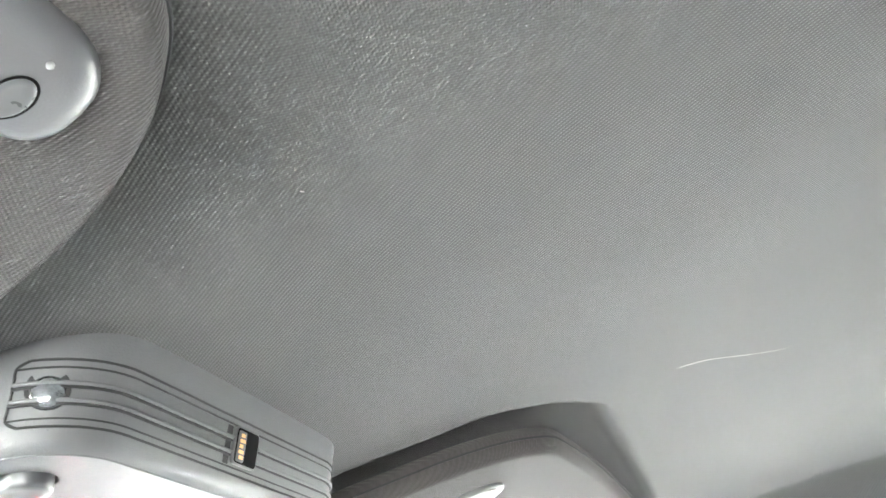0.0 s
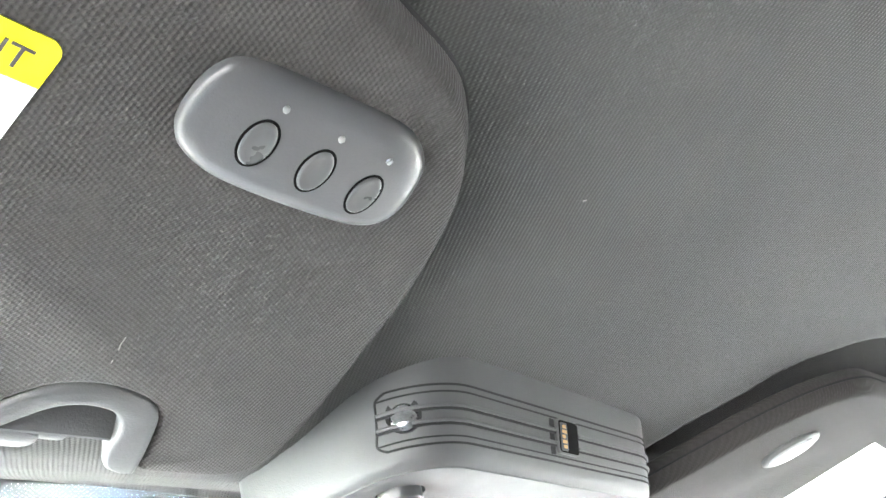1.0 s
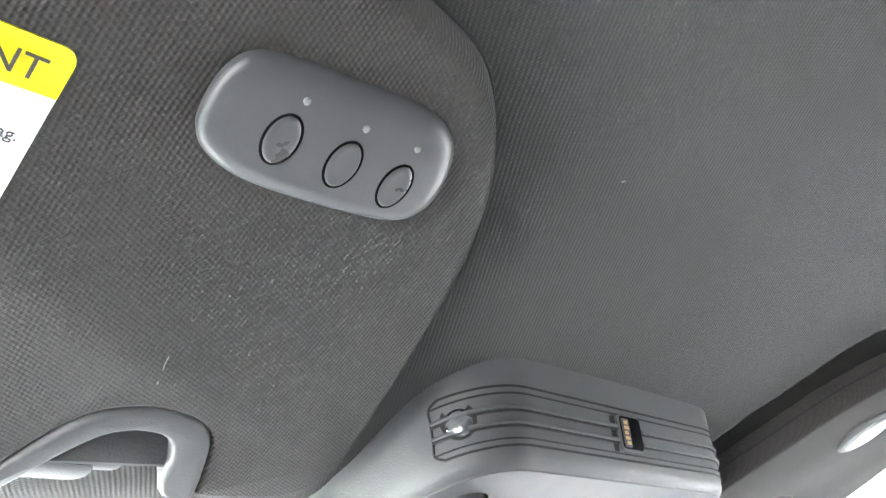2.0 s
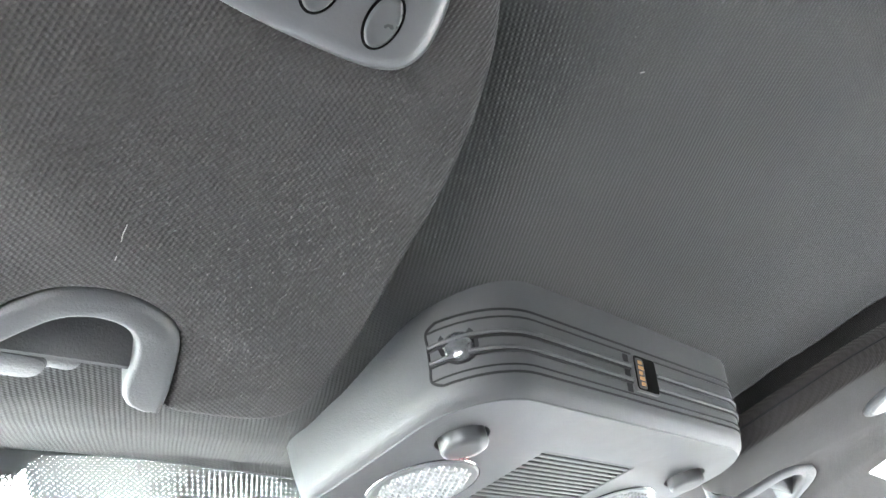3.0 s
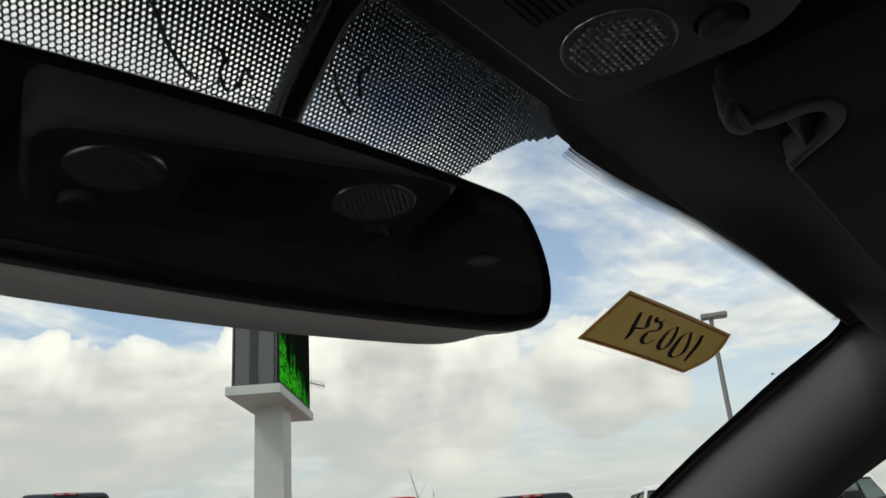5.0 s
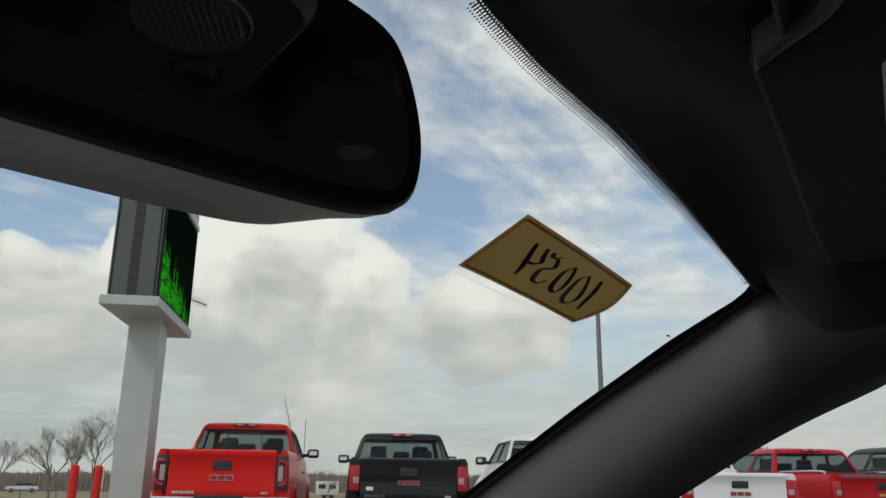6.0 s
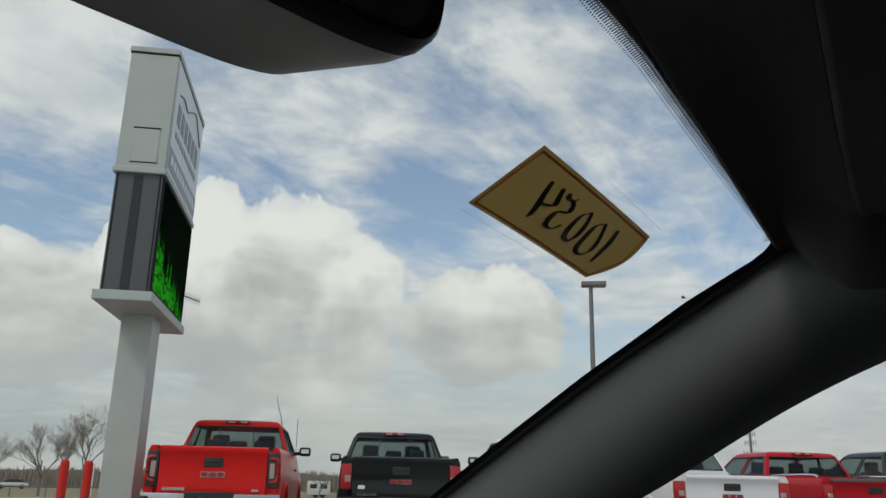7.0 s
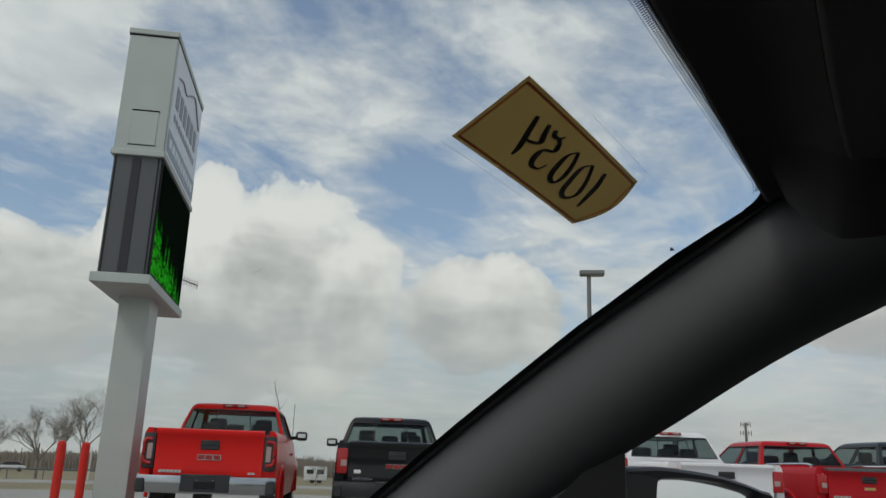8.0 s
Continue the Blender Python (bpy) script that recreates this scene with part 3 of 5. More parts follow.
# unseen, added full height with no rear window, so the back stays dark
part("rear_panel", boxed(-0.74, 0.74, -1.82, -1.75, 0.22, 1.38, bevel=0.01), M_SHELL, shell)
part("dash_top", loft([[(-0.74, 0.45, 0.86), (0.74, 0.45, 0.86), (0.74, 0.45, 0.80), (-0.74, 0.45, 0.80)], [(-0.90, 0.95, 0.93), (0.90, 0.95, 0.93), (0.90, 0.95, 0.82), (-0.90, 0.95, 0.82)]]), M_DASH, shell)
part("bulkhead", boxed(-0.74, 0.74, 0.46, 0.52, 0.25, 0.80), M_SHELL, shell)
bm = bmesh.new()


def z_roof(x, y):
    top = 1.468 - 0.10 * x * x - 0.06 * step(0.5, 0.66, abs(x)) - (0.06 * step(-0.9, -1.8, y) if y < -0.9 else 0) - 0.06 * step(-0.35, 0.10, y)
    return max(top, z_screen(x, y) + 0.006) if y > -0.1 else top


loft([[(x, y, z_roof(x, y)) for x in [-0.66 + 0.066 * i for i in range(21)]] for y in [-1.82 + 0.0945 * i for i in range(21)]], closed=False, bm=bm)
roof = part("roof_panel", bm, M_SHELL, shell)
rs = roof.modifiers.new("thickness", "SOLIDIFY")
rs.thickness, rs.offset = 0.004, 1.0


# ---------------------------------------------------------------- sun visors
NOTCH_OUT = [(-0.1742, 0.0215), (-0.1759, 0.0139), (-0.1796, 0.0029), (-0.1830, -0.0052), (-0.1866, -0.0097), (-0.1918, -0.0130), (-0.1989, -0.0155), (-0.2064, -0.0166), (-0.2127, -0.0160), (-0.2190, -0.0138),
             (-0.2238, -0.0095), (-0.2282, -0.0030), (-0.2325, 0.0055), (-0.2375, 0.0140), (-0.2420, 0.0205)]
NOTCH_IN = [(-0.2325, 0.0195), (-0.2280, 0.0125), (-0.2232, 0.0045), (-0.2190, -0.0014), (-0.2147, -0.0061), (-0.2092, -0.0084), (-0.2030, -0.0083), (-0.1981, -0.0066), (-0.1943, -0.0027), (-0.1915, 0.0031), (-0.1905, 0.0083), (-0.1888, 0.0145), (-0.1852, 0.0195), (-0.1795, 0.0220)]


def curve_2d(pts, n=5, cyclic=False):
    return [(p.x, p.y) for p in smooth_path([(x, y, 0) for x, y in pts], n, cyclic)]


def visor_outline(s):
    """Counter-clockwise outline of a visor with a clip notch in its front edge; built for the left, mirrored for the right."""
    edge = [(-0.60, -0.050), (-0.592, -0.105), (-0.565, -0.138), (-0.50, -0.150), (-0.40, -0.152), (-0.30, -0.1465), (-0.240, -0.1405), (-0.212, -0.1365), (-0.188, -0.1314), (-0.1710, -0.1181), (-0.1592, -0.1018),
            (-0.1484, -0.0773), (-0.1405, -0.0465), (-0.1340, -0.0205), (-0.1315, -0.0046), (-0.1312, 0.0065), (-0.1342, 0.0158), (-0.1430, 0.0202), (-0.158, 0.0208), (-0.1710, 0.0204),
            (-0.2440, 0.0198), (-0.280, 0.0190), (-0.35, 0.0185), (-0.45, 0.0175), (-0.55, 0.012), (-0.588, -0.008)]
    pts = inset(curve_2d(edge, 5, True), -0.0030)
    notch = inset(curve_2d(NOTCH_OUT, 5), -0.0018)[1:-1]
    cut_in = [i for i, (x, y) in enumerate(pts) if -0.2415 < x < -0.1745 and y > 0.0]
    pts = pts[:cut_in[0]] + notch + pts[cut_in[-1] + 1:]
    if s > 0:
        pts = [(-x, y) for x, y in reversed(pts)]
    return pts


def sun_visor(s, label):
    ob = thing("sun_visor", None, label, "sun visor", "front sun visors")
    prof = [(0.006, 0.0185), (0.0025, 0.017), (0.0005, 0.0135), (0.0, 0.010), (0.0005, 0.0055), (0.0016, 0.0022), (0.0030, 0.0006), (0.0046, 0.0)]
    out_line = visor_outline(s)
    part("body", pillow(out_line, prof, z_visor), M_VISOR, ob)
    edge = [(x, y, z_visor(x, y) + 0.0095) for x, y in inset(out_line, -0.0001)]
    part("seam", tube(edge + edge[:1], 0.0007, 6), M_DARK, ob, "dark seam round the edge")
    # moulded surround of the clip notch, let into the cloth
    ring = curve_2d(NOTCH_OUT, 5) + curve_2d(NOTCH_IN, 5)
    if s > 0:
        ring = [(-x, y) for x, y in reversed(ring)]
    area = sum(a[0] * b[1] - b[0] * a[1] for a, b in zip(ring, ring[1:] + ring[:1]))
    if area < 0:
        ring = ring[::-1]
    part("clip_surround", pillow(ring, [(0.0012, 0.0150), (0.0, 0.0140), (0.0, 0.0012), (0.0004, 0.0002), (0.0011, -0.0005), (0.0020, -0.0009)], z_visor), M_PLASTIC, ob, "smooth grey plastic notch surround")
    grip = []
    for x in (0.1880, 0.1900, 0.2180, 0.2290, 0.2300):
        k = 0.6 if x in (0.1880, 0.2300) else 1.0
        grip.append([(s * x, 0.0034 + (y - 0.0034) * k, z_visor(x, y) + 0.0065 + (z - 0.0065) * k) for y, z in ((0.0076, 0.0012), (0.0084, 0.0030), (0.0078, 0.0115), (0.0000, 0.0125), (-0.0016, 0.0100), (0.0040, 0.0040), (0.0066, 0.0012))])
    bm = loft(grip)
    bmesh.ops.recalc_face_normals(bm, faces=bm.faces[:])
    part("grip_bar", bm, M_PLASTIC, ob, "grey plastic bar across the notch")
    return ob


visor_l = sun_visor(-1, "grey knit driver sun visor with remote buttons, folded up")
visor_r = sun_visor(1, "grey knit passenger sun visor with a white label, folded up")

# remote panel with three oval buttons
PANEL = [(-0.2430, -0.1040), (-0.2432, -0.1110), (-0.2405, -0.1168), (-0.2330, -0.1195), (-0.2150, -0.1212), (-0.1980, -0.1222), (-0.1890, -0.1200), (-0.1835, -0.1155), (-0.1805, -0.1090), (-0.1795, -0.1020), (-0.1820, -0.0965), (-0.1880, -0.0935), (-0.1980, -0.0922), (-0.2150, -0.0914), (-0.2290, -0.0920), (-0.2375, -0.0950), (-0.2415, -0.0990)]
outline = [(p.x, p.y) for p in smooth_path([(x, y, 0) for x, y in PANEL], 5, cyclic=True)]
remote = part("remote_panel", pillow(outline, [(0.0, 0.002), (0.0, -0.0012), (0.0007, -0.0024), (0.0022, -0.0033), (0.005, -0.0040)], z_visor), M_PANEL, visor_l, "smooth grey plastic remote panel")
for cx, cy in ((-0.2260, -0.1050), (-0.2098, -0.1047), (-0.1941, -0.1043)):
    o1 = circle(cx, cy, 0.0043, 0.0063, 32, radians(-12))
    # raised black disc: the shade of the gap is in its colour
    part("button_gap_shade", pillow(o1, [(0.0, -0.003), (0.0, -0.00412)], z_visor), M_WELL, remote)
    o2 = circle(cx, cy, 0.00365, 0.00565, 32, radians(-12))
    part("button", pillow(o2, [(0.0, -0.003), (0.0, -0.0042), (0.0003, -0.0045), (0.0007, -0.0046), (0.0014, -0.0045), (0.0024, -0.00435)], z_visor), M_BUTTON, remote, "oval dished grey button")
for cx, cy in ((-0.2265, -0.1148), (-0.2108, -0.1145), (-0.1960, -0.1150)):
    part("indicator", pillow(circle(cx, cy, 0.00075, n=14), [(0.0, -0.003), (0.0, -0.0046), (0.0004, -0.0049)], z_visor), M_LED, remote, "tiny white indicator light")

# warning label
lab = rounded_rect(-0.400, -0.2655, -0.1040, -0.0100, [0.003] * 4)
part("warning_label", pillow(lab, [(0.0, 0.0002), (0.0, -0.0002)], z_visor), M_WHITE, visor_l, "white warning label with a yellow head", smooth=False)
lab = rounded_rect(-0.400, -0.2655, -0.1040, -0.0940, [0.003, 0.003, 0.0001, 0.0001])
part("label_head", pillow(lab, [(0.0, 0.0), (0.0, -0.0004)], z_visor), M_YELLOW, visor_l, "yellow label head", smooth=False)
slope = Vector((0, -1, 0.19)).normalized()
for txt, size, x, y in (("NT", 0.0068, -0.2695, -0.0968), ("bag.", 0.0034, -0.2682, -0.0845)):
    me = lettering(txt, size, frame_of((x, y, z_visor(x, y) - 0.0006 - 0.0008), (1, 0, 0), slope), M_INK, 0.0001, "RIGHT")
    part("print", me, M_INK, visor_l)
# threads of lint on the visor
for pts in ([(-0.2135, -0.0375), (-0.2131, -0.0345), (-0.2124, -0.0325)], [(-0.2115, -0.0285), (-0.2112, -0.0272)]):
    part("lint", tube([(x, y, z_visor(x, y) - 0.0003) for x, y in pts], 0.00013, 5), M_LINT, visor_l)

# passenger visor: oval lamp and white label
part("lamp_bezel", pillow(circle(0.1925, -0.0785, 0.0128, 0.0188, 32, radians(8)), [(0.0, 0.002), (0.0, -0.0012), (0.001, -0.002), (0.003, -0.0022)], z_visor), M_PLASTIC, visor_r, "oval grey bezel")
part("oval_lens", pillow(circle(0.1930, -0.0785, 0.0094, 0.0150, 32, radians(8)), [(0.0, 0.002), (0.0, -0.0024), (0.001, -0.0030), (0.003, -0.0033)], z_visor), M_DIM, visor_r, "oval pale lens")
lab = rounded_rect(0.271, 0.405, -0.111, -0.026, [0.003] * 4)
part("white_label", pillow(lab, [(0.0, 0.0002), (0.0, -0.0003)], z_visor), M_WHITE, visor_r, "white paper label", smooth=False)


# clips that hold the visors, fixed to the header
def tab(x0, x1, y0, y1, low, high):
    """A rounded plastic tongue hanging from the header."""
    return pillow(rounded_rect(x0, x1, y0, y1, [min(x1 - x0, y1 - y0) * 0.46] * 4, 5), [(0.0, high), (0.0, low + 0.0016), (0.0006, low + 0.0005), (0.0018, low)], lambda x, y: 0.0)


def visor_clip(s):
    ob = thing("visor_clip", None, "small grey plastic visor retaining clip on the headliner", "clip", "visor clips")
    if s < 0:
        part("foot", tab(-0.262, -0.2085, 0.0090, 0.0195, 1.3548, 1.3740), M_PLASTIC, ob)
        part("jaw", tab(-0.262, -0.2010, 0.0085, 0.0150, 1.3562, 1.3740), M_PLASTIC, ob)
    else:
        part("foot", tab(0.1545, 0.1850, 0.0195, 0.0290, 1.3515, 1.3800), M_PLASTIC, ob)
        part("jaw", tube(smooth_path([(0.1835, 0.0240, 1.3550), (0.1720, 0.0268, 1.3520), (0.1600, 0.0255, 1.3520), (0.1555, 0.0215, 1.3560)], 5), 0.0030, 10), M_PLASTIC, ob)
    part("peg", tube([(s * 0.2080, -0.0020, 1.3780), (s * 0.2085, -0.0030, 1.3700), (s * 0.2090, -0.0035, 1.3655)], [0.0055, 0.005, 0.0018], 12), M_PLASTIC, ob)
    return ob


visor_clip(-1)
visor_clip(1)


# ---------------------------------------------------------------- overhead console
def console_section(a, yf, yr, rf, rr, z, n=9):
    return [(x, y, z) for x, y in rounded_rect(-a, a, yr, yf, [rr, rr, rf, rf], n)]


CON = [(0.1030, 0.0740, -0.0450, 0.020, 0.034, 1.3985), (0.1028, 0.0738, -0.0432, 0.020, 0.034, 1.3880), (0.1026, 0.0735, -0.0412, 0.020, 0.034, 1.3800), (0.1018, 0.0720, -0.0365, 0.020, 0.032, 1.3620),
       (0.1014, 0.0710, -0.0352, 0.020, 0.032, 1.3560), (0.1008, 0.0697, -0.0337, 0.019, 0.031, 1.3515), (0.0999, 0.0688, -0.0326, 0.019, 0.030, 1.3494), (0.0987, 0.0676, -0.0312, 0.018, 0.029, 1.3480), (0.0972, 0.0662, -0.0297, 0.017, 0.028, 1.3472)]
console = thing("overhead_console", None, "grey plastic overhead console with two map lights and a speaker grille", "overhead console")
part("shell", loft([console_section(*c) for c in CON], cap0=True, cap1=False), M_PLASTIC, console)
face = rounded_rect(-0.0972, 0.0972, -0.0297, 0.0662, [0.028, 0.028, 0.017, 0.017], 9)
LENS_R = 0.0220
holes = [circle(s * 0.0625, 0.0340, LENS_R, n=48) for s in (-1, 1)] + [circle(s * 0.0760, -0.0008, 0.0102, n=28) for s in (-1, 1)]
GR = (-0.0318, 0.0318, -0.0025, 0.0518)
holes.append(rounded_rect(*GR, [0.001] * 4, 2))
part("face", plate("face", face, holes, 1.3469, 1.3500, M_PLASTIC, 0.0004), M_PLASTIC, console)
part("backing", boxed(-0.093, 0.093, -0.024, 0.060, 1.3535, 1.3550), M_DARK, console)
for j in range(17):                     # speaker slats
    y = GR[2] + 0.0004 + j * 0.00318
    part("slat", boxed(GR[0], GR[1], y, y + 0.0021, 1.3472, 1.3500, bevel=0.0003), M_PLASTIC_D, console, smooth=False)


def map_light(cx, cy):
    lamp = part("map_light", pillow(circle(cx, cy, LENS_R - 0.0003, n=48), [(0.0, 0.0060), (0.0006, 0.0020), (0.0012, 0.0015)], lambda x, y: 1.3480), M_REFLECTOR, console, "bright reflector bowl")
    bm = bmesh.new()
    # moulded lens: rows of small raised cells
    loft([[(x, y, z) for x, y in circle(cx, cy, r, n=48)] for r, z in ((LENS_R - 0.0004, 1.3492), (LENS_R - 0.0004, 1.3466), (LENS_R - 0.0012, 1.3460), (LENS_R - 0.0022, 1.3462))], cap1=True, bm=bm)
    p = 0.0031
    for j in range(-9, 10):
        for i in range(-9, 10):
            x, y = (i + 0.5 * (j % 2)) * p, j * p * 0.86
            if math.hypot(x, y) > LENS_R - 0.0036:
                continue
            c = [(cx + x + 0.00155 * math.cos(radians(60 * k + 30)), cy + y + 0.00155 * math.sin(radians(60 * k + 30))) for k in range(6)]
            a = [bm.verts.new((u, v, 1.3461)) for u, v in c]
            b = [bm.verts.new((cx + x + (u - cx - x) * 0.35, cy + y + (v - cy - y) * 0.35, 1.3453)) for u, v in c]
            for k in range(6):
                bm.faces.new((a[k], a[(k + 1) % 6], b[(k + 1) % 6], b[k]))
            bm.faces.new(b)
    bmesh.ops.recalc_face_normals(bm, faces=bm.faces[:])
    part("lens", bm, M_LENS, lamp, "round clear lens moulded in small cells", smooth=False)
    part("rim", tube([(x, y, 1.3467) for x, y in circle(cx, cy, LENS_R - 0.0002, n=49)] + [(cx + LENS_R - 0.0002, cy, 1.3467)], 0.00035, 6), M_CHROME, lamp, "thin bright rim")


for s in (-1, 1):
    map_light(s * 0.0625, 0.0340)
    btn = pillow(circle(s * 0.0760, -0.0008, 0.0086, n=32), [(0.0, 0.006), (0.0, -0.0030), (0.0005, -0.0040), (0.0012, -0.0044), (0.004, -0.0045)], lambda x, y: 1.3470)
    part("push_button", btn, M_PLASTIC_D if s > 0 else M_BUTTON, console, "round grey push button")


def console_ring(z, out_by=0.0, n=9):
    """The console's outline at a height, between the given sections, pushed outwards."""
    zs = [c[5] for c in reversed(CON)]
    vals = [float(np.interp(z, zs, [c[k] for c in reversed(CON)])) for k in range(5)]
    a, yf, yr, rf, rr = vals
    return [(x, y) for x, y in rounded_rect(-a - out_by, a + out_by, yr - out_by, yf + out_by, [rr, rr, rf, rf], n)]


def rear_run(z, out_by, x_from, x_to):
    """Points along the rear of the console, from the left corner round to the right corner."""
    ring = console_ring(z, out_by, 14)[:30]
    level = console_ring(1.37, 0.0, 14)[:30]
    mid = [((1 - k / 6) * ring[14][0] + k / 6 * ring[15][0], ring[14][1]) for k in range(1, 6)]
    keep = [x_from(Vector((*q, z))) and x_to(Vector((*q, z))) for q in level]
    pts = [q for q, k in zip(ring[:15], keep[:15]) if k] + mid + [q for q, k in zip(ring[15:], keep[15:]) if k]
    return [Vector((x, y, z)) for x, y in pts]


# rear panel: a band bounded by grooves (dark rods for their shade), with thin ribs along it
def run_at(z, out_by, cut_l=-0.0165, cut_r=-0.010):
    return rear_run(z, out_by, lambda p: not (p.x < -0.09 and p.y > cut_l), lambda p: not (p.x > 0.09 and p.y > cut_r))


for z, r in ((1.3757, 0.00045), (1.3731, 0.00036), (1.3570, 0.00032), (1.3546, 0.00045)):
    part("groove_shade", tube(run_at(z, 0.0001, -0.0185 if z in (1.3757, 1.3546) else -0.0165), r, 6), M_DARK, console)
for z in (1.3677, 1.3623):
    whole = run_at(z, 0.0)
    for away, lift, keep in ((-0.0112, 0.0009, lambda p: p.x < -0.0112), (0.0090, 0.0003, lambda p: p.x > 0.0090)):
        run = [p for p in run_at(z, lift) if keep(p)]
        brk = Vector((away, whole[len(whole) // 2].y - lift, z))
        run = run + [brk] if away < 0 else [brk] + run
        part("rib", tube(run, 0.00080, 8), M_PLASTIC, console)
        # dark rod below each rib, painted in for the shade under it
        part("groove_shade", tube([p + Vector((0, 0.0006, -0.0011)) for p in run], 0.0006, 6), M_DARK, console)
end = []
for z, c_ in ((1.3757, -0.0185), (1.3735, -0.0155), (1.3690, -0.0140), (1.3620, -0.0140), (1.3570, -0.0155), (1.3546, -0.0185)):
    end.append(rear_run(z, 0.0001, lambda p: not (p.x < -0.09 and p.y > c_), lambda p: True)[0])
# shade of the groove round the band's end, again a dark rod
part("strip_end", tube(smooth_path(end, 4), 0.0005, 6), M_DARK, console)


def on_rear(x, z, w, h, r, prof):
    """A rounded plate lying on the sloping rear face, centred at x and z; prof rows (inset, height off the face)."""
    y = float(np.interp(z, [c[5] for c in reversed(CON)], [c[2] for c in reversed(CON)]))
    m = frame_of((x, y, z), (1, 0, 0), (0, -0.25, 1.0))
    bm = pillow(rounded_rect(-w / 2, w / 2, -h / 2, h / 2, [r] * 4, 5), prof, lambda u, v: 0.0)
    bm.transform(m)
    return bm


# indicator window let into the band
WX, WZ = -0.0012, 1.3658
win = part("indicator_window", on_rear(WX, WZ, 0.0176, 0.0152, 0.0022, [(0.0, -0.001), (0.0, 0.0011), (0.0005, 0.0014), (0.0010, 0.0013)]), M_PLASTIC, console, "small black indicator window")
# no depth here: a raised black plate carries the recess's shade
part("window_well", on_rear(WX, WZ, 0.0160, 0.0138, 0.0018, [(0.0, 0.0), (0.0, 0.00150), (0.0002, 0.0016)]), M_WELL, win, "black window well")
part("indicator_plate", on_rear(WX - 0.0044, WZ - 0.0002, 0.0056, 0.0122, 0.0008, [(0.0, 0.0), (0.0, 0.0018), (0.0002, 0.0019)]), M_PLASTIC_D, win)
for i, (w, dx) in enumerate(((0.0026, 0.0), (0.0036, 0.0002), (0.0024, -0.0004), (0.0034, 0.0), (0.0028, 0.0003))):
    part("amber_print", on_rear(WX - 0.0044 + dx, WZ + 0.0040 - i * 0.0021, w, 0.0014, 0.0002, [(0.0, 0.0), (0.0, 0.0021)]), M_AMBER, win, "amber lit writing", smooth=False)
for z in (1.3704, 1.3650, 1.3596):
    # slots are flat dark plates; the shade inside them is colour only
    part("slot", on_rear(-0.0128, z, 0.0036, 0.0040, 0.0003, [(0.0, 0.0), (0.0, 0.0002)]), M_DARK, console, smooth=False)
# small clear bulb behind the bars
bx, by, bz = -0.0950, -0.0248, 1.3662
part("bulb_hole", tube([(bx - 0.0004, by - 0.0003, bz), (bx + 0.0016, by + 0.0012, bz)], 0.0068, 20), M_DARK, console)
bulb = bmesh.new()
bmesh.ops.create_uvsphere(bulb, u_segments=16, v_segments=10, radius=0.0056, matrix=Matrix.Translation((bx + 0.0001, by + 0.0001, bz - 0.0008)) @ Matrix.Rotation(math.atan2(0.6, 0.8), 4, "Z") @ Matrix.Diagonal((0.45, 1, 1, 1)))
part("bulb", bulb, M_BULB, console, "small bright bulb behind the bars")


# ---------------------------------------------------------------- interior mirror
M_MIRROR_BACK = material("satin dark mirror plastic", (0.48, 0.48, 0.465), 0.45, var=0.1, grain=(1200, 0.0001))
MC = Vector((-0.0185, 0.1344, 1.2915))
MN = Vector((-0.2175, -0.976, 0.0121)).normalized()
MU = Vector((0.976, -0.2175, 0)).normalized()
MV = MN.cross(MU)
if MV.z < 0:
    MV = -MV
mirror = thing("interior_mirror", None, "black rear-view mirror on a stem behind the windscreen", "mirror")
SHAPE = [(-0.1290, 0.0), (-0.1285, -0.014), (-0.1230, -0.0265), (-0.1120, -0.0325), (-0.080, -0.0350), (0.0, -0.0370), (0.080, -0.0352), (0.1120, -0.0320), (0.1245, -0.0255), (0.1290, -0.012), (0.1275, 0.004), (0.1210, 0.0200), (0.1120, 0.0275), (0.095, 0.0300), (0.05, 0.0330), (0.0, 0.0345), (-0.05, 0.0340), (-0.095, 0.0318), (-0.1150, 0.0285), (-0.1240, 0.0200), (-0.1280, 0.0100)]
shape = [(p.x * 1.045 + 0.002, p.y) for p in smooth_path([(x, y, 0) for x, y in SHAPE], 4, cyclic=True)]


def mirror_ring(outline, depth):
    return [tuple(MC + MU * x + MV * y - MN * depth) for x, y in outline]


secs = [mirror_ring(inset(shape, 0.0060), 0.0006), mirror_ring(inset(shape, 0.0045), -0.0012), mirror_ring(inset(shape, 0.0018), -0.0018), mirror_ring(inset(shape, 0.0003), -0.0002), mirror_ring(shape, 0.002), mirror_ring(inset(shape, -0.0004), 0.004)]
part("bezel", loft(secs, cap0=False, cap1=False), M_BLACK, mirror, "black plastic mirror bezel")


def scaled(outline, k, dy=0.0):
    return [(x * k, y * k + dy) for x, y in outline]


secs = [mirror_ring(inset(shape, -0.0002), 0.0042), mirror_ring(scaled(shape, 1.0, 0.0004), 0.012), mirror_ring(scaled(shape, 0.978, 0.0016), 0.024), mirror_ring(scaled(shape, 0.90, -0.002), 0.038), mirror_ring(scaled(shape, 0.66, -0.001), 0.047), mirror_ring(scaled(shape, 0.3), 0.051)]
part("housing", loft(secs, cap0=True, cap1=True), M_MIRROR_BACK, mirror, "rounded dark grey mirror back")
bm = bmesh.new()
bm.faces.new([bm.verts.new(p) for p in mirror_ring(inset(shape, 0.0055), -0.0004)])
bm.normal_update()
if bm.faces[:][0].normal.dot(MN) < 0:
    bmesh.ops.reverse_faces(bm, faces=bm.faces[:])
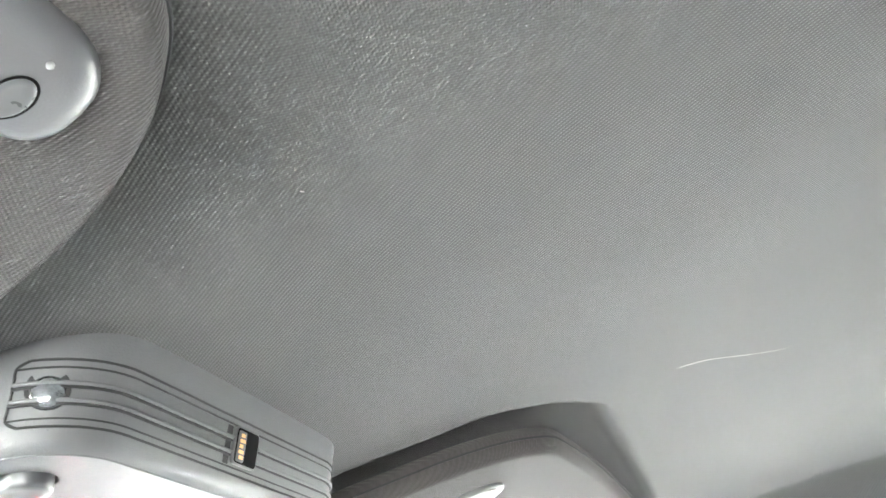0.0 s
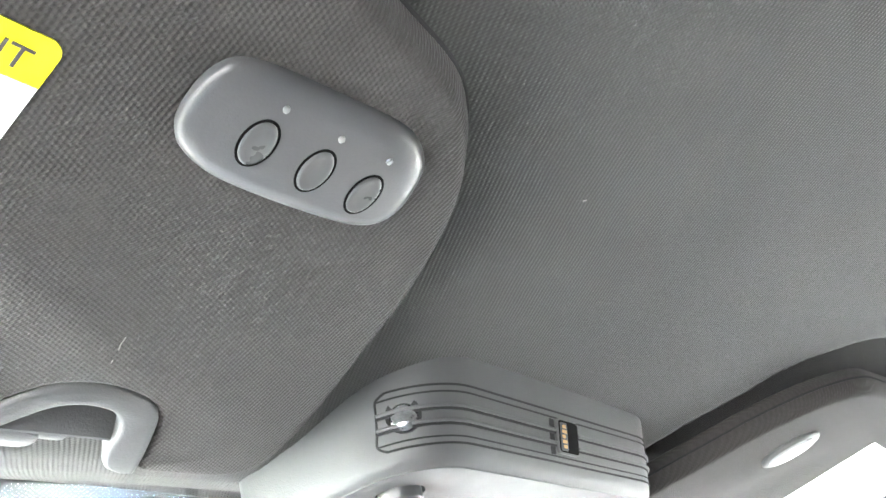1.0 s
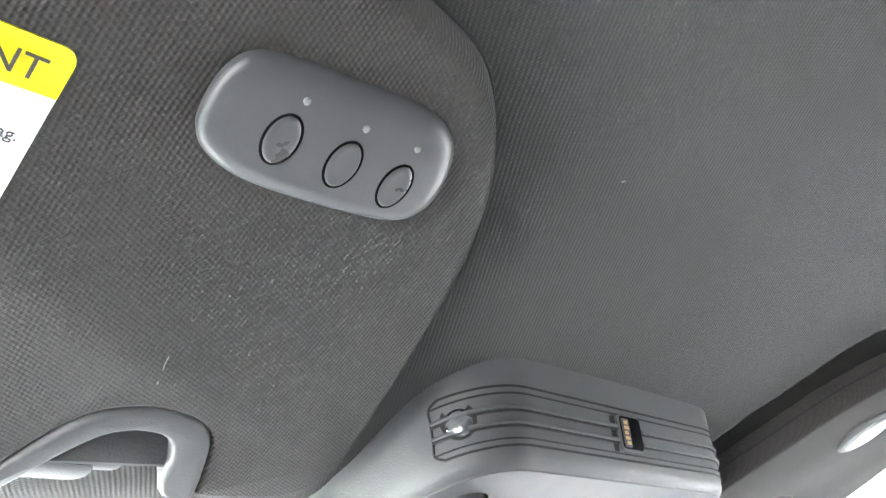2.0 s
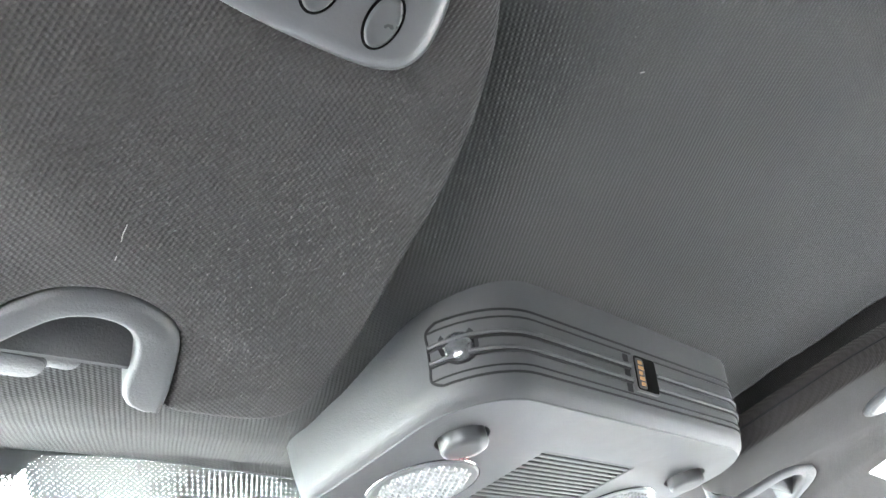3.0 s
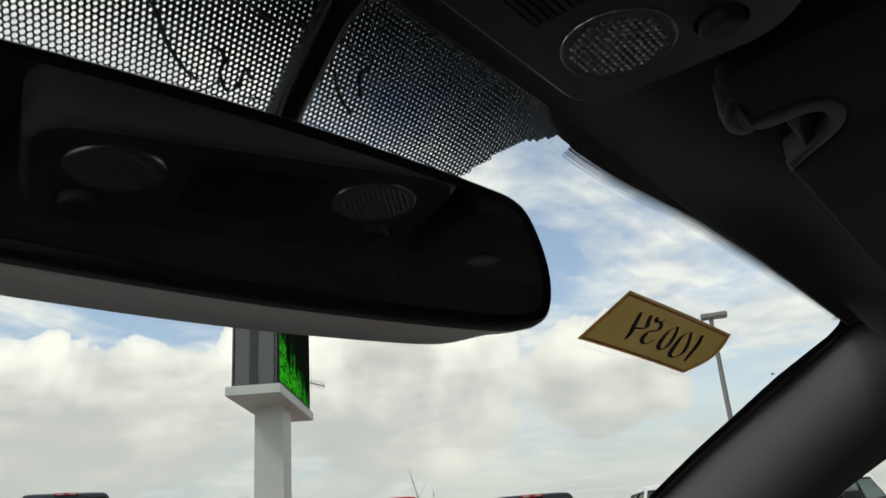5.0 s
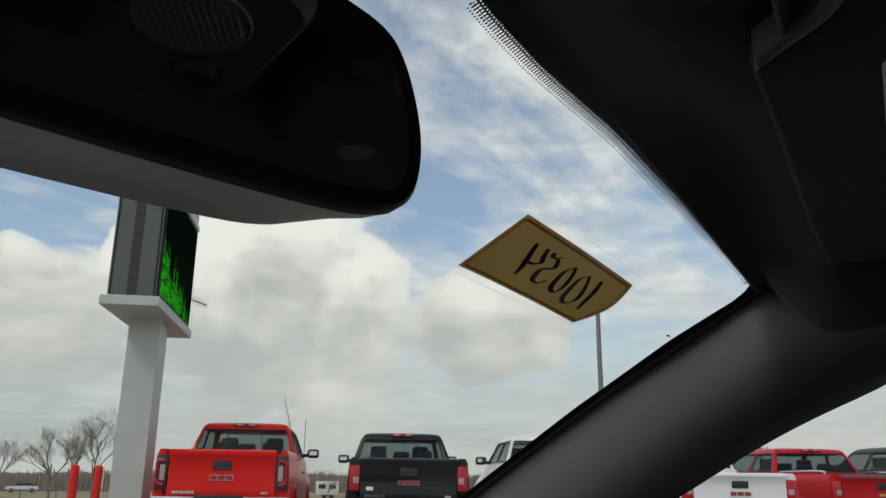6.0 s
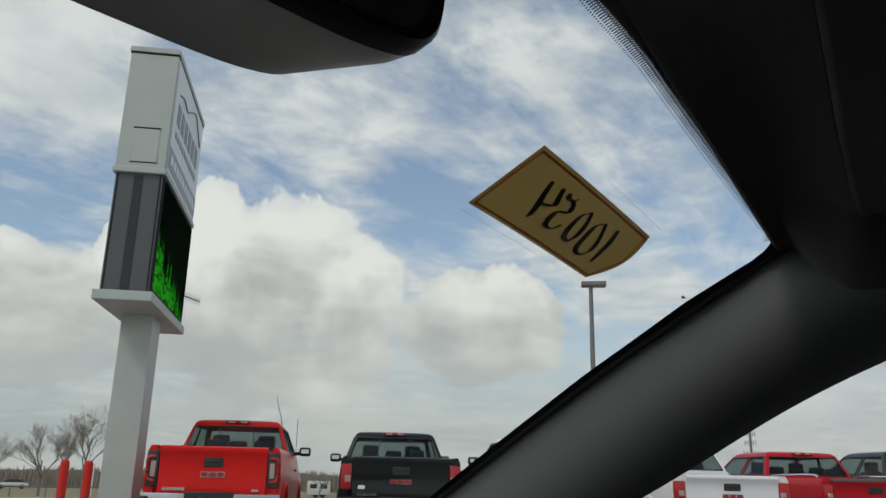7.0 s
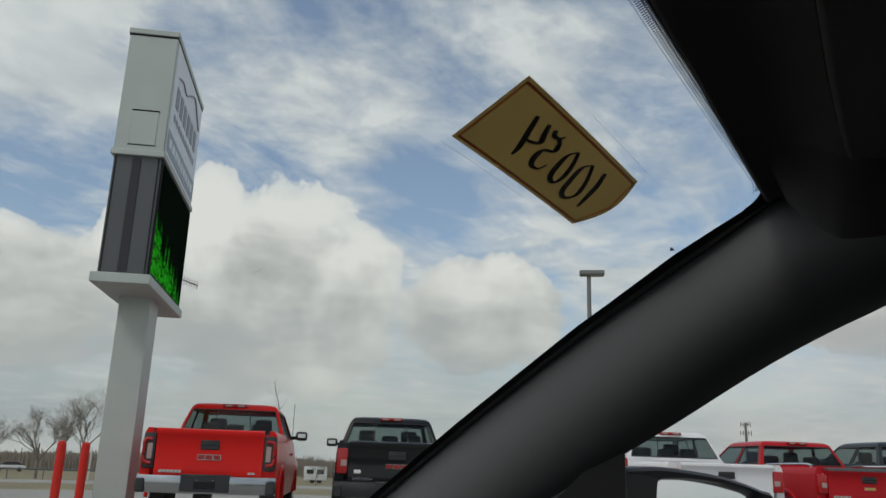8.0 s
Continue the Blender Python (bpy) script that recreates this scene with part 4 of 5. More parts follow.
part("mirror_glass", bm, M_MIRROR, mirror, "dimmed mirror glass", smooth=False)
stem = smooth_path([(0.001, 0.1130, 1.3815), (0.0025, 0.1260, 1.3725), (0.005, 0.1450, 1.3570), (0.005, 0.1600, 1.3390), (-0.002, 0.1660, 1.3150), (-0.010, 0.1600, 1.2980)], 6)
part("stem", tube(stem, [0.0075 + 0.002 * step(0.2, 0.0, i / (len(stem) - 1)) for i in range(len(stem))], 14), M_STEM, mirror, "glossy black stem")
part("mount_foot", tube([on_glass(0.0, 0.106, 0.0), on_glass(0.0, 0.108, 0.004), on_glass(0.001, 0.111, 0.008)], [0.013, 0.012, 0.009], 18), M_BLACK, mirror)
part("mount_ring", tube([(0.0005 + 0.009 * math.cos(a), 0.1165 + 0.004 * math.sin(a), 1.3770 - 0.004 * math.sin(a)) for a in [2 * math.pi * k / 24 for k in range(25)]], 0.0009, 6), M_PLASTIC_D, mirror)


# ---------------------------------------------------------------- card on the windscreen
CA, CB, CC_, CD = Vector((0.3413, 0.1650)), Vector((0.4941, 0.1468)), Vector((0.5003, 0.1966)), Vector((0.3493, 0.2163))
card = thing("stock_card", None, "tan card with red border and hand-written number on the windscreen", "card")


def card_pt(u, v, lift=0.0):
    """u along the card, v from its upper to its lower edge; the far end hangs in a curve."""
    p = CA.lerp(CB, u).lerp(CD.lerp(CC_, u), v)
    p = p + (CB - CA).normalized() * (0.012 * math.sin(math.pi * v) * step(0.75, 1.0, u))
    return (p.x, p.y, z_screen(p.x, p.y) - 0.0016 - lift)


def card_sheet(u0, u1, v0, v1, lift, thick, nu=24, nv=8):
    g0 = [[card_pt(u0 + (u1 - u0) * i / nu, v0 + (v1 - v0) * j / nv, lift) for i in range(nu + 1)] for j in range(nv + 1)]
    loop = lambda g, dz: [(x, y, z + dz) for x, y, z in g]
    bm = bmesh.new()
    loft([loop(r, 0) for r in g0], closed=False, bm=bm)
    loft([loop(r, thick) for r in g0], closed=False, bm=bm)
    for side in ([r[0] for r in g0], [r[-1] for r in g0], g0[0], g0[-1]):
        loft([loop(side, 0), loop(side, thick)], closed=False, bm=bm)
    bmesh.ops.remove_doubles(bm, verts=bm.verts[:], dist=1e-6)
    bmesh.ops.recalc_face_normals(bm, faces=bm.faces[:])
    return bm


part("sheet", card_sheet(0, 1, 0, 1, 0.0, 0.0004), M_CARD, card, "tan card sheet")
for r in ((0.016, 0.982, 0.038, 0.068), (0.016, 0.982, 0.934, 0.962), (0.016, 0.026, 0.05, 0.95), (0.976, 0.984, 0.05, 0.95)):
    part("border", card_sheet(*r, 0.0002, 0.0001, 24, 2), M_RED_LINE, card, "thin red border line", smooth=False)
# hand-written 1 0 0 5 4, seen through the card and so mirrored from inside
DIGITS = {
    "one": [[(0.798, 0.206), (0.829, 0.395), (0.847, 0.573), (0.872, 0.767)]],
    "nought": [[(0.699, 0.24), (0.668, 0.348), (0.696, 0.572), (0.731, 0.753), (0.78, 0.779), (0.805, 0.655), (0.772, 0.453), (0.699, 0.24)]],
    "nought_narrow": [[(0.562, 0.24), (0.536, 0.357), (0.553, 0.529), (0.588, 0.699), (0.636, 0.719), (0.644, 0.583), (0.61, 0.399), (0.562, 0.24)]],
    "five": [[(0.412, 0.276), (0.442, 0.338), (0.456, 0.43), (0.408, 0.487), (0.408, 0.597), (0.435, 0.714), (0.486, 0.711), (0.505, 0.597)], [(0.353, 0.221), (0.372, 0.289), (0.409, 0.271), (0.424, 0.21)]],
    "four": [[(0.213, 0.238), (0.247, 0.411), (0.279, 0.557), (0.3, 0.664), (0.306, 0.76)], [(0.298, 0.225), (0.33, 0.359), (0.353, 0.451), (0.317, 0.507), (0.276, 0.521)]],
}
for strokes in DIGITS.values():
    bm = bmesh.new()
    for stroke in strokes:
        path = smooth_path([(u, v, 0) for u, v in stroke], 5)
        last = len(path) - 1
        pen = [0.0009 + 0.0014 * math.sin(math.pi * min(1, 0.12 + 0.8 * i / last)) for i in range(last + 1)]
        tube([card_pt(p.x, p.y, 0.0003) for p in path], pen, 6, bm=bm, flat=0.08)
    part("digit", bm, M_INK, card, "dark hand-written digit, mirrored")
part("sleeve", card_sheet(0.02, 1.05, -0.16, 1.12, -0.0006, 0.0002, 16, 4), M_SLEEVE, card, "clear plastic sleeve").visible_shadow = False
M_SEAM = material("pale sleeve seam", (0.85, 0.86, 0.86), 0.4)
for v, u0, u1 in ((-0.16, 0.42, 1.04), (1.12, -0.02, 0.62)):
    seam = [card_pt(u0 + (u1 - u0) * i / 12, v, -0.0004) for i in range(13)]
    part("sleeve_edge", tube(seam, 0.00007, 5), M_SEAM, card, "fine pale seam of the sleeve")
inspect = thing("glass_mark", None, "tiny dark maker's stamp on the windscreen", "stamp")
for i in range(3):
    part("stamp_bar", boxed(0.6000 + 0.003 * i, 0.6022 + 0.003 * i, 0.148, 0.1495 + 0.0008 * i, z_screen(0.603, 0.149) - 0.0016, z_screen(0.603, 0.149) - 0.0012), M_FRIT, inspect, smooth=False)
hair = thing("hair", None, "short pale hair stuck to the windscreen glass", "hair")
part("strand", tube([on_glass(x, y, 0.0006) for x, y in ((0.3592, 0.3660), (0.3595, 0.3640), (0.3601, 0.3622), (0.3604, 0.3598))], 0.00011, 5), M_LINT, hair)


# ---------------------------------------------------------------- outside: ground and distance
M_LOT = material("pale worn lot paving", (0.33, 0.32, 0.30), 0.9, var=0.2, vscale=0.5, grain=(60, 0.004), stain=0.25)
M_GRASS = material("dry winter grass", (0.23, 0.20, 0.12), 0.95, var=0.3, vscale=0.4, grain=(30, 0.02))
M_BARK = material("grey bark", (0.22, 0.195, 0.17), 0.9, var=0.25, vscale=6)
M_WOODS = material("leafless woods", (0.27, 0.23, 0.19), 0.95, var=0.2, vscale=0.12, grain=(2.0, 0.3))
M_SIGN = material("pale grey painted sheet metal", (0.455, 0.495, 0.47), 0.55, var=0.08, vscale=2.2, stain=0.12, grain=(45, 0.0015))
M_SIGN_D = material("dark grey painted sheet metal", (0.085, 0.09, 0.095), 0.45, var=0.08, vscale=1.5)
M_SIGN_K = material("black rubber strip and cap shadow", (0.014, 0.014, 0.016), 0.7, spec=0.2)
M_SIGN_E = material("dull dark grey strip", (0.042, 0.043, 0.046), 0.6, spec=0.25)
M_SIGN_W = material("white sign face", (0.72, 0.75, 0.77), 0.35, var=0.03, vscale=1)
M_SIGN_G = material("grey sign lettering", (0.20, 0.22, 0.25), 0.4)
M_POST_RED = material("red bollard sleeve", (0.60, 0.030, 0.020), 0.5, var=0.10, spec=0.15, stain=0.15)
M_STEEL = material("weathered galvanised steel", (0.20, 0.20, 0.20), 0.5, metal=0.6, var=0.1, vscale=3)
M_RUBBER = material("tyre rubber", (0.02, 0.02, 0.021), 0.8, grain=(40, 0.004))
M_RIM = material("alloy wheel", (0.45, 0.46, 0.47), 0.3, metal=0.9)
M_TRIM = material("black vehicle trim", (0.02, 0.021, 0.023), 0.45, var=0.15, vscale=3)
M_LAMP_RED = material("red lamp lens", (0.40, 0.008, 0.008), 0.2, coat=0.25, var=0.1, vscale=12)
M_BADGE = material("dark red badge enamel", (0.30, 0.012, 0.015), 0.3, coat=0.3)
M_LAMP_CLR = material("clear lamp lens", (0.42, 0.30, 0.28), 0.15, coat=0.6, var=0.08, vscale=12)
M_GLOSS_BLACK = material("dark blue black mirror paint", (0.008, 0.009, 0.013), 0.4, coat=0.12, spec=0.3)
M_BUMPER = material("chromed steel bumper", (0.40, 0.41, 0.42), 0.16, metal=1.0, var=0.1, vscale=3)
M_CAP = material("grey tailgate cap plastic", (0.10, 0.10, 0.102), 0.55, var=0.1, vscale=5)
M_SEAT = material("dark seat cloth", (0.03, 0.03, 0.032), 0.85)


def paint(name, col, coat=0.14):
    return material(name, col, 0.32, coat=coat, var=0.06, vscale=2.0, spec=0.15)


def ground_z(x, y):
    d = math.hypot(x, y)
    return -1.6 * step(32, 110, d)


bm = bmesh.new()
rad = [0, 2, 4, 7, 11, 16, 22, 28, 34, 42, 52, 64, 80, 100, 125, 160, 220, 330, 500, 900, 1800, 3500]
secs = [[(r * math.cos(2 * math.pi * k / 96), r * math.sin(2 * math.pi * k / 96), ground_z(r, 0)) for k in range(96)] for r in rad[1:]]
loft(secs, cap0=True, cap1=False, bm=bm)
bmesh.ops.recalc_face_normals(bm, faces=bm.faces[:])
ground = part("ground", bm, M_GRASS)
tagged(ground, "dry winter grass falling away beyond the lot", "ground", kind="structure")
lot = part("pavement_lot", loft([[(r * math.cos(2 * math.pi * k / 72), r * math.sin(2 * math.pi * k / 72), z) for k in range(72)] for r, z in ((29.5, -0.05), (29.5, 0.010), (29.4, 0.012), (15, 0.012), (6, 0.012))], cap0=False), M_LOT)
tagged(lot, "pale worn car lot paving", "pavement", kind="structure")
road_s = []
for k in range(40):
    a = radians(10 + k * 2.2)
    road_s.append([((40 + w) * math.cos(a), (40 + w) * math.sin(a), ground_z(40 + w, 0) + (0.03 if abs(w) < 2.6 else -0.1)) for w in (-2.9, -2.5, 2.5, 2.9)])
road = part("road", loft(road_s, closed=False), M_LOT, smooth=False)
tagged(road, "pale road across the grass", "road", kind="structure")

# far leafless woods: a ragged belt of many thin upright strips
rng = random.Random(4)
bm = bmesh.new()
for k in range(14000):
    a = radians(rng.uniform(-30, 95))
    d = rng.uniform(150, 185)
    h = rng.uniform(2.7, 3.15) * (1.0 + 0.05 * math.sin(a * 31) + 0.04 * math.sin(a * 67 + 1))
    w = rng.uniform(0.04, 0.20)
    x, y, z = d * math.cos(a), d * math.sin(a), -1.7
    t = Vector((-math.sin(a), math.cos(a), 0))
    n_ = Vector((math.cos(a), math.sin(a), 0))
    h *= 1.0 if w > 0.12 else rng.uniform(0.85, 1.22)
    lean = t * rng.uniform(-0.6, 0.6)
    p = [Vector((x, y, z)) + t * u * w + n_ * v * w for u, v in ((-1, 0), (0, -0.8), (1, 0), (0, 0.8))]
    q = [Vector((x, y, z + h)) + lean + t * u * w * 0.5 + n_ * v * w * 0.5 for u, v in ((-1, 0), (0, -0.8), (1, 0), (0, 0.8))]
    b0 = [bm.verts.new(v) for v in p]
    b1 = [bm.verts.new(v) for v in q]
    for i in range(4):
        bm.faces.new((b0[i], b0[(i + 1) % 4], b1[(i + 1) % 4], b1[i]))
    bm.faces.new(b1)
for k in range(250):                    # the thicket behind the nearest stems
    a0, a1 = radians(-30 + 0.5 * k), radians(-29.5 + 0.5 * k)
    h0, h1 = (2.62 + 0.14 * math.sin(a * 31) + 0.10 * math.sin(a * 67 + 1) for a in (a0, a1))
    ring_ = [(d * math.cos(a), d * math.sin(a), -1.7 + h) for a, d, h in ((a0, 186, 0), (a1, 186, 0), (a1, 188, h1), (a0, 188, h0))]
    bm.faces.new([bm.verts.new(p) for p in ring_])
woods = part("far_woods", bm, M_WOODS, smooth=False)
tagged(woods, "distant belt of brown leafless woods", "woods", kind="stuff")


def bare_tree(x, y, height, seed, label, spread=0.5, levels=6, trunk=0.015):
    """A leafless tree: tapered trunk, limbs and many fine twigs."""
    r = random.Random(seed)
    z0 = ground_z(x, y)
    ob = thing("bare_tree", Matrix.Translation((x, y, z0)), label, "tree", "bare trees")
    twigs, limbs = bmesh.new(), bmesh.new()

    def grow(p, d, length, rad_, lvl):
        n = 4
        pts, q, dd = [p], p.copy(), d.copy()
        for i in range(n):
            dd = (dd + Vector((r.uniform(-1, 1), r.uniform(-1, 1), r.uniform(-0.3, 0.6))) * 0.16).normalized()
            q = q + dd * length / n
            pts.append(q.copy())
        tube(pts, [rad_ * (1 - 0.5 * i / n) for i in range(n + 1)], 6 if lvl < 2 else 3, bm=limbs if lvl < 2 else twigs)
        if lvl >= levels:
            return
        kids = 3
        for k in range(kids + (1 if lvl < 2 else 0)):
            i = r.randint(2, n)
            axis = Vector((r.uniform(-1, 1), r.uniform(-1, 1), r.uniform(-0.25, 0.5))).normalized()
            grow(pts[i], (dd + axis * spread * r.uniform(0.8, 1.5)).normalized(), length * r.uniform(0.55, 0.8), rad_ * 0.55, lvl + 1)

    grow(Vector((0, 0, 0)), Vector((0.03, 0.02, 1)).normalized(), height * 0.34, height * trunk, 0)
    part("trunk", limbs, M_BARK, ob)
    part("twigs", twigs, M_BARK, ob)
    return ob


def polar(az, dist):
    return dist * math.cos(radians(az)), dist * math.sin(radians(az))


bare_tree(*polar(54.4, 86), 9.6, 11, "leafless tree standing on the grass beyond the lot", 0.55, 7)
bare_tree(*polar(53.3, 92), 9.0, 12, "slender leafless tree beside a larger one", 0.5, 7)
bare_tree(*polar(51.9, 84), 9.6, 21, "spreading leafless tree at the road", 0.6, 7)
bare_tree(*polar(57.3, 88), 7.2, 33, "small leafless tree at the edge of the grass", 0.6)
bare_tree(*polar(48.0, 96), 5.9, 37, "leafless tree behind the sign pole", 0.6)
bare_tree(*polar(36.9, 95), 4.6, 8, "low leafless tree beyond the parked pickups", 0.7)
bare_tree(*polar(35.6, 98), 4.0, 9, "low scrubby leafless tree beyond the parked pickups", 0.7)


def sapling():
    """One thin leaning stem with a few short twigs."""
    p = [Vector((*polar(a, 30), z)) for a, z in ((39.3, 0), (39.6, 1.6), (39.81, 2.9), (40.05, 3.4), (40.3, 3.9))]
    ob = thing("bare_sapling", Matrix.Translation(p[0]), "thin bare sapling behind the parked pickups", "sapling")
    q = [v - p[0] for v in p]
    stem = part("stem", tube(smooth_path(q, 4), [0.03 - 0.0014 * i for i in range(17)], 6), M_BARK, ob)
    side = Vector((-math.sin(radians(40)), math.cos(radians(40)), 0))
    for k, (i, s, up, far) in enumerate(((2, -1, 0.5, 0.30), (2, 1, 0.45, 0.22), (3, 1, 0.20, 0.34), (3, -1, 0.32, 0.16), (4, -1, 0.12, 0.10), (3, 1, 0.33, 0.12))):
        a = q[i]
        part("twig", tube([a, a + side * s * far * 0.5 + Vector((0, 0, up * 0.45)), a + side * s * far + Vector((0, 0, up))], [0.007, 0.005, 0.003], 4), M_BARK, stem)


sapling()

# pale marker post, guard rail and passing cars at the road
M_VAN = material("white trailer panel", (0.66, 0.67, 0.66), 0.5, var=0.05)
M_POST_W = material("white painted post", (0.62, 0.62, 0.60), 0.6, var=0.08)
px_, py_ = polar(51.4, 60)
post = thing("marker_post", Matrix.Translation((px_, py_, ground_z(60, 0))), "thin white marker post beside the road", "post")
part("shaft", tube([(0, 0, 0), (0, 0, 1.4), (0, 0, 2.05), (0, 0, 2.10)], [0.055, 0.055, 0.05, 0.02], 8), M_POST_W, post)
rail = thing("guard_rail", None, "pale steel guard rail along the far road", "guard rail", kind="structure")
rail_at = [Vector((*polar(46 + 0.5 * k, 46), ground_z(46, 0))) for k in range(40)]
part("beam", tube([p + Vector((0, 0, 0.50)) for p in rail_at], 0.03, 6, flat=1.6), M_STEEL, rail)
for p in rail_at[::4]:
    part("rail_post", tube([p, p + Vector((0, 0, 0.5))], 0.03, 6), M_STEEL, rail)


def far_car(az, dist, mat, label):
    """A small saloon far off on the road: body, glasshouse and wheels."""
    x, y = polar(az, dist)
    ob = thing("passing_car", Matrix.Translation((x, y, ground_z(dist, 0))) @ Matrix.Rotation(radians(az + 90), 4, "Z"), label, "car", "cars on the road")
    part("body", loft([[(u, -0.85, 0.35), (u, 0.85, 0.35), (u, 0.88, 0.6), (u, 0.80, h), (u, -0.80, h), (u, -0.88, 0.6)] for u, h in ((-2.2, 0.62), (-2.1, 0.85), (-1.0, 0.95), (1.1, 0.93), (2.0, 0.80), (2.15, 0.6))]), mat, ob)
    part("glasshouse", loft([[(u, -w, z) for u, w, z in ((-1.7, 0.74, 0.93),)] + [(1.2, -0.74, 0.93), (1.2, 0.74, 0.93), (-1.7, 0.74, 0.93)], [(-1.1, -0.6, 1.36), (0.5, -0.6, 1.38), (0.5, 0.6, 1.38), (-1.1, 0.6, 1.36)]]), M_TRIM, ob, "dark car windows")
    for u in (-1.35, 1.35):
        for v in (-0.80, 0.80):
            part("wheel", tube([(u, v - 0.08, 0.32), (u, v + 0.08, 0.32)], 0.32, 12), M_RUBBER, ob)


far_car(55.9, 138, M_VAN, "pale car on the road far beyond the lot")

# ---------------------------------------------------------------- pylon sign
SD = radians(37.0)
sx, sy = Vector((math.cos(SD), math.sin(SD), 0)), Vector((-math.sin(SD), math.cos(SD), 0))
sign = thing("pylon_sign", Matrix(((sx.x, sy.x, 0, 9.655), (sx.y, sy.y, 0, 11.425), (0, 0, 1, 0), (0, 0, 0, 1))), "tall grey pylon sign with a green lit message board", "sign")
HL, HW = 1.49, 0.382                     # half length and half width
part("pole", boxed(-0.36, 0.30, -0.265, 0.265, 0.0, 3.87, bevel=0.01), M_SIGN, sign, "square pale grey steel pole")
part("ledge", boxed(-HL - 0.10, HL + 0.10, -HW - 0.08, HW + 0.08, 3.78, 3.94, bevel=0.01), M_SIGN, sign)
low_cab = part("message_cabinet", boxed(-HL, HL, -HW, HW, 3.94, 5.96, bevel=0.01), M_SIGN_D, sign, "dark grey message board cabinet")
part("end_strip", boxed(-HL - 0.012, -HL + 0.05, -0.06, 0.08, 3.98, 5.92), M_SIGN_E, low_cab, "black strip down the end")
for y in (-HW + 0.03, HW - 0.05):
    part("corner_trim", boxed(-HL - 0.008, -HL + 0.05, y, y + 0.02, 3.96, 5.94), M_SIGN_K, low_cab)
part("screen_frame", boxed(-HL + 0.02, HL - 0.02, -HW - 0.03, -HW, 3.97, 5.94, bevel=0.006), M_SIGN_K, low_cab)

led = bpy.data.materials.new("green message board")
led.use_nodes = True
t = led.node_tree
b = t.nodes["Principled BSDF"]
b.inputs["Base Color"].default_value = (0.004, 0.005, 0.005, 1)
b.inputs["Roughness"].default_value = 0.6
b.inputs["Specular IOR Level"].default_value = 0.0
co = t.nodes.new("ShaderNodeTexCoord").outputs["Object"]
s_ = t.nodes.new("ShaderNodeSeparateXYZ")
t.links.new(co, s_.inputs[0])
mp = t.nodes.new("ShaderNodeMapping")
mp.inputs["Scale"].default_value = (5.0, 1.0, 0.7)
mp.inputs["Rotation"].default_value = (0, radians(12), 0)
t.links.new(co, mp.inputs[0])
blades = noise_tex(t, mp.outputs[0], 1.4, 4.0)
height = maths(t, "ADD", maths(t, "MULTIPLY", blades, 1.9), maths(t, "MULTIPLY", maths(t, "ADD", maths(t, "SUBTRACT", s_.outputs[2], 4.07), maths(t, "MULTIPLY", s_.outputs[0], 0.30)), -1.25))
green = ramp(t, height, [(0.36, (0.0, 0.004, 0.0)), (0.44, (0.0, 0.10, 0.0)), (0.60, (0.01, 0.36, 0.01)), (0.9, (0.02, 0.50, 0.015))])
flick = t.nodes.new("ShaderNodeMapping")
flick.inputs["Scale"].default_value = (4.0, 1.0, 9.0)
t.links.new(co, flick.inputs[0])
picture = ramp(t, noise_tex(t, flick.outputs[0], 1.6, 5.0, 0.65), [(0.40, 0.03), (0.58, 1.0)])
t.links.new(mixed(t, 1.0, green, picture, "MULTIPLY"), b.inputs["Emission Color"])
b.inputs["Emission Strength"].default_value = 0.6
part("screen", boxed(-HL + 0.08, HL - 0.08, -HW - 0.045, -HW - 0.02, 4.02, 5.88), led, low_cab, "green lit message screen")
up_cab = part("upper_cabinet", boxed(-HL - 0.03, HL + 0.03, -HW - 0.02, HW + 0.02, 6.00, 8.20, bevel=0.012), M_SIGN, sign, "pale grey sheet metal upper cabinet")
part("cabinet_base", boxed(-HL - 0.06, HL + 0.06, -HW - 0.05, HW + 0.05, 5.96, 6.06, bevel=0.01), M_SIGN, sign)
part("cap", boxed(-HL - 0.05, HL + 0.05, -HW - 0.04, HW + 0.04, 8.20, 8.30, bevel=0.01), M_SIGN, sign)
# the cap's shadow on the cabinet, painted as a thin black strip
part("cap_shadow", boxed(-HL - 0.035, HL + 0.035, -HW - 0.027, HW + 0.027, 8.165, 8.20), M_SIGN_K, sign)
part("access_panel", boxed(-HL - 0.042, -HL, -0.25, 0.18, 6.16, 6.76, bevel=0.006), M_SIGN, up_cab)
part("panel_gap", boxed(-HL - 0.045, -HL - 0.02, -0.26, 0.19, 6.765, 6.785), M_SIGN_K, up_cab)
part("panel_gap", boxed(-HL - 0.036, -HL - 0.02, -0.26, 0.19, 6.145, 6.158), M_SIGN_K, up_cab)
part("sign_face", boxed(-HL + 0.06, HL - 0.06, -HW - 0.035, -HW, 6.08, 8.14, bevel=0.004), M_SIGN_W, up_cab, "white printed sign face")
for i in range(6):                      # name in plain upright bars
    x = -1.14 + i * 0.39
    part("name_bar", boxed(x, x + 0.27, -HW - 0.042, -HW - 0.034, 7.06, 7.46), M_SIGN_G, up_cab, smooth=False)
for i in range(10):
    part("small_bar", boxed(-1.14 + i * 0.23, -1.00 + i * 0.23, -HW - 0.042, -HW - 0.034, 6.80, 6.92), M_SIGN_G, up_cab, smooth=False)
M_SIGN_B = material("grey blue sign band", (0.27, 0.31, 0.37), 0.4)
part("lower_band", boxed(-HL + 0.07, HL - 0.07, -HW - 0.040, -HW - 0.034, 6.14, 6.54), M_SIGN_B, up_cab, "grey band of the sign face", smooth=False)
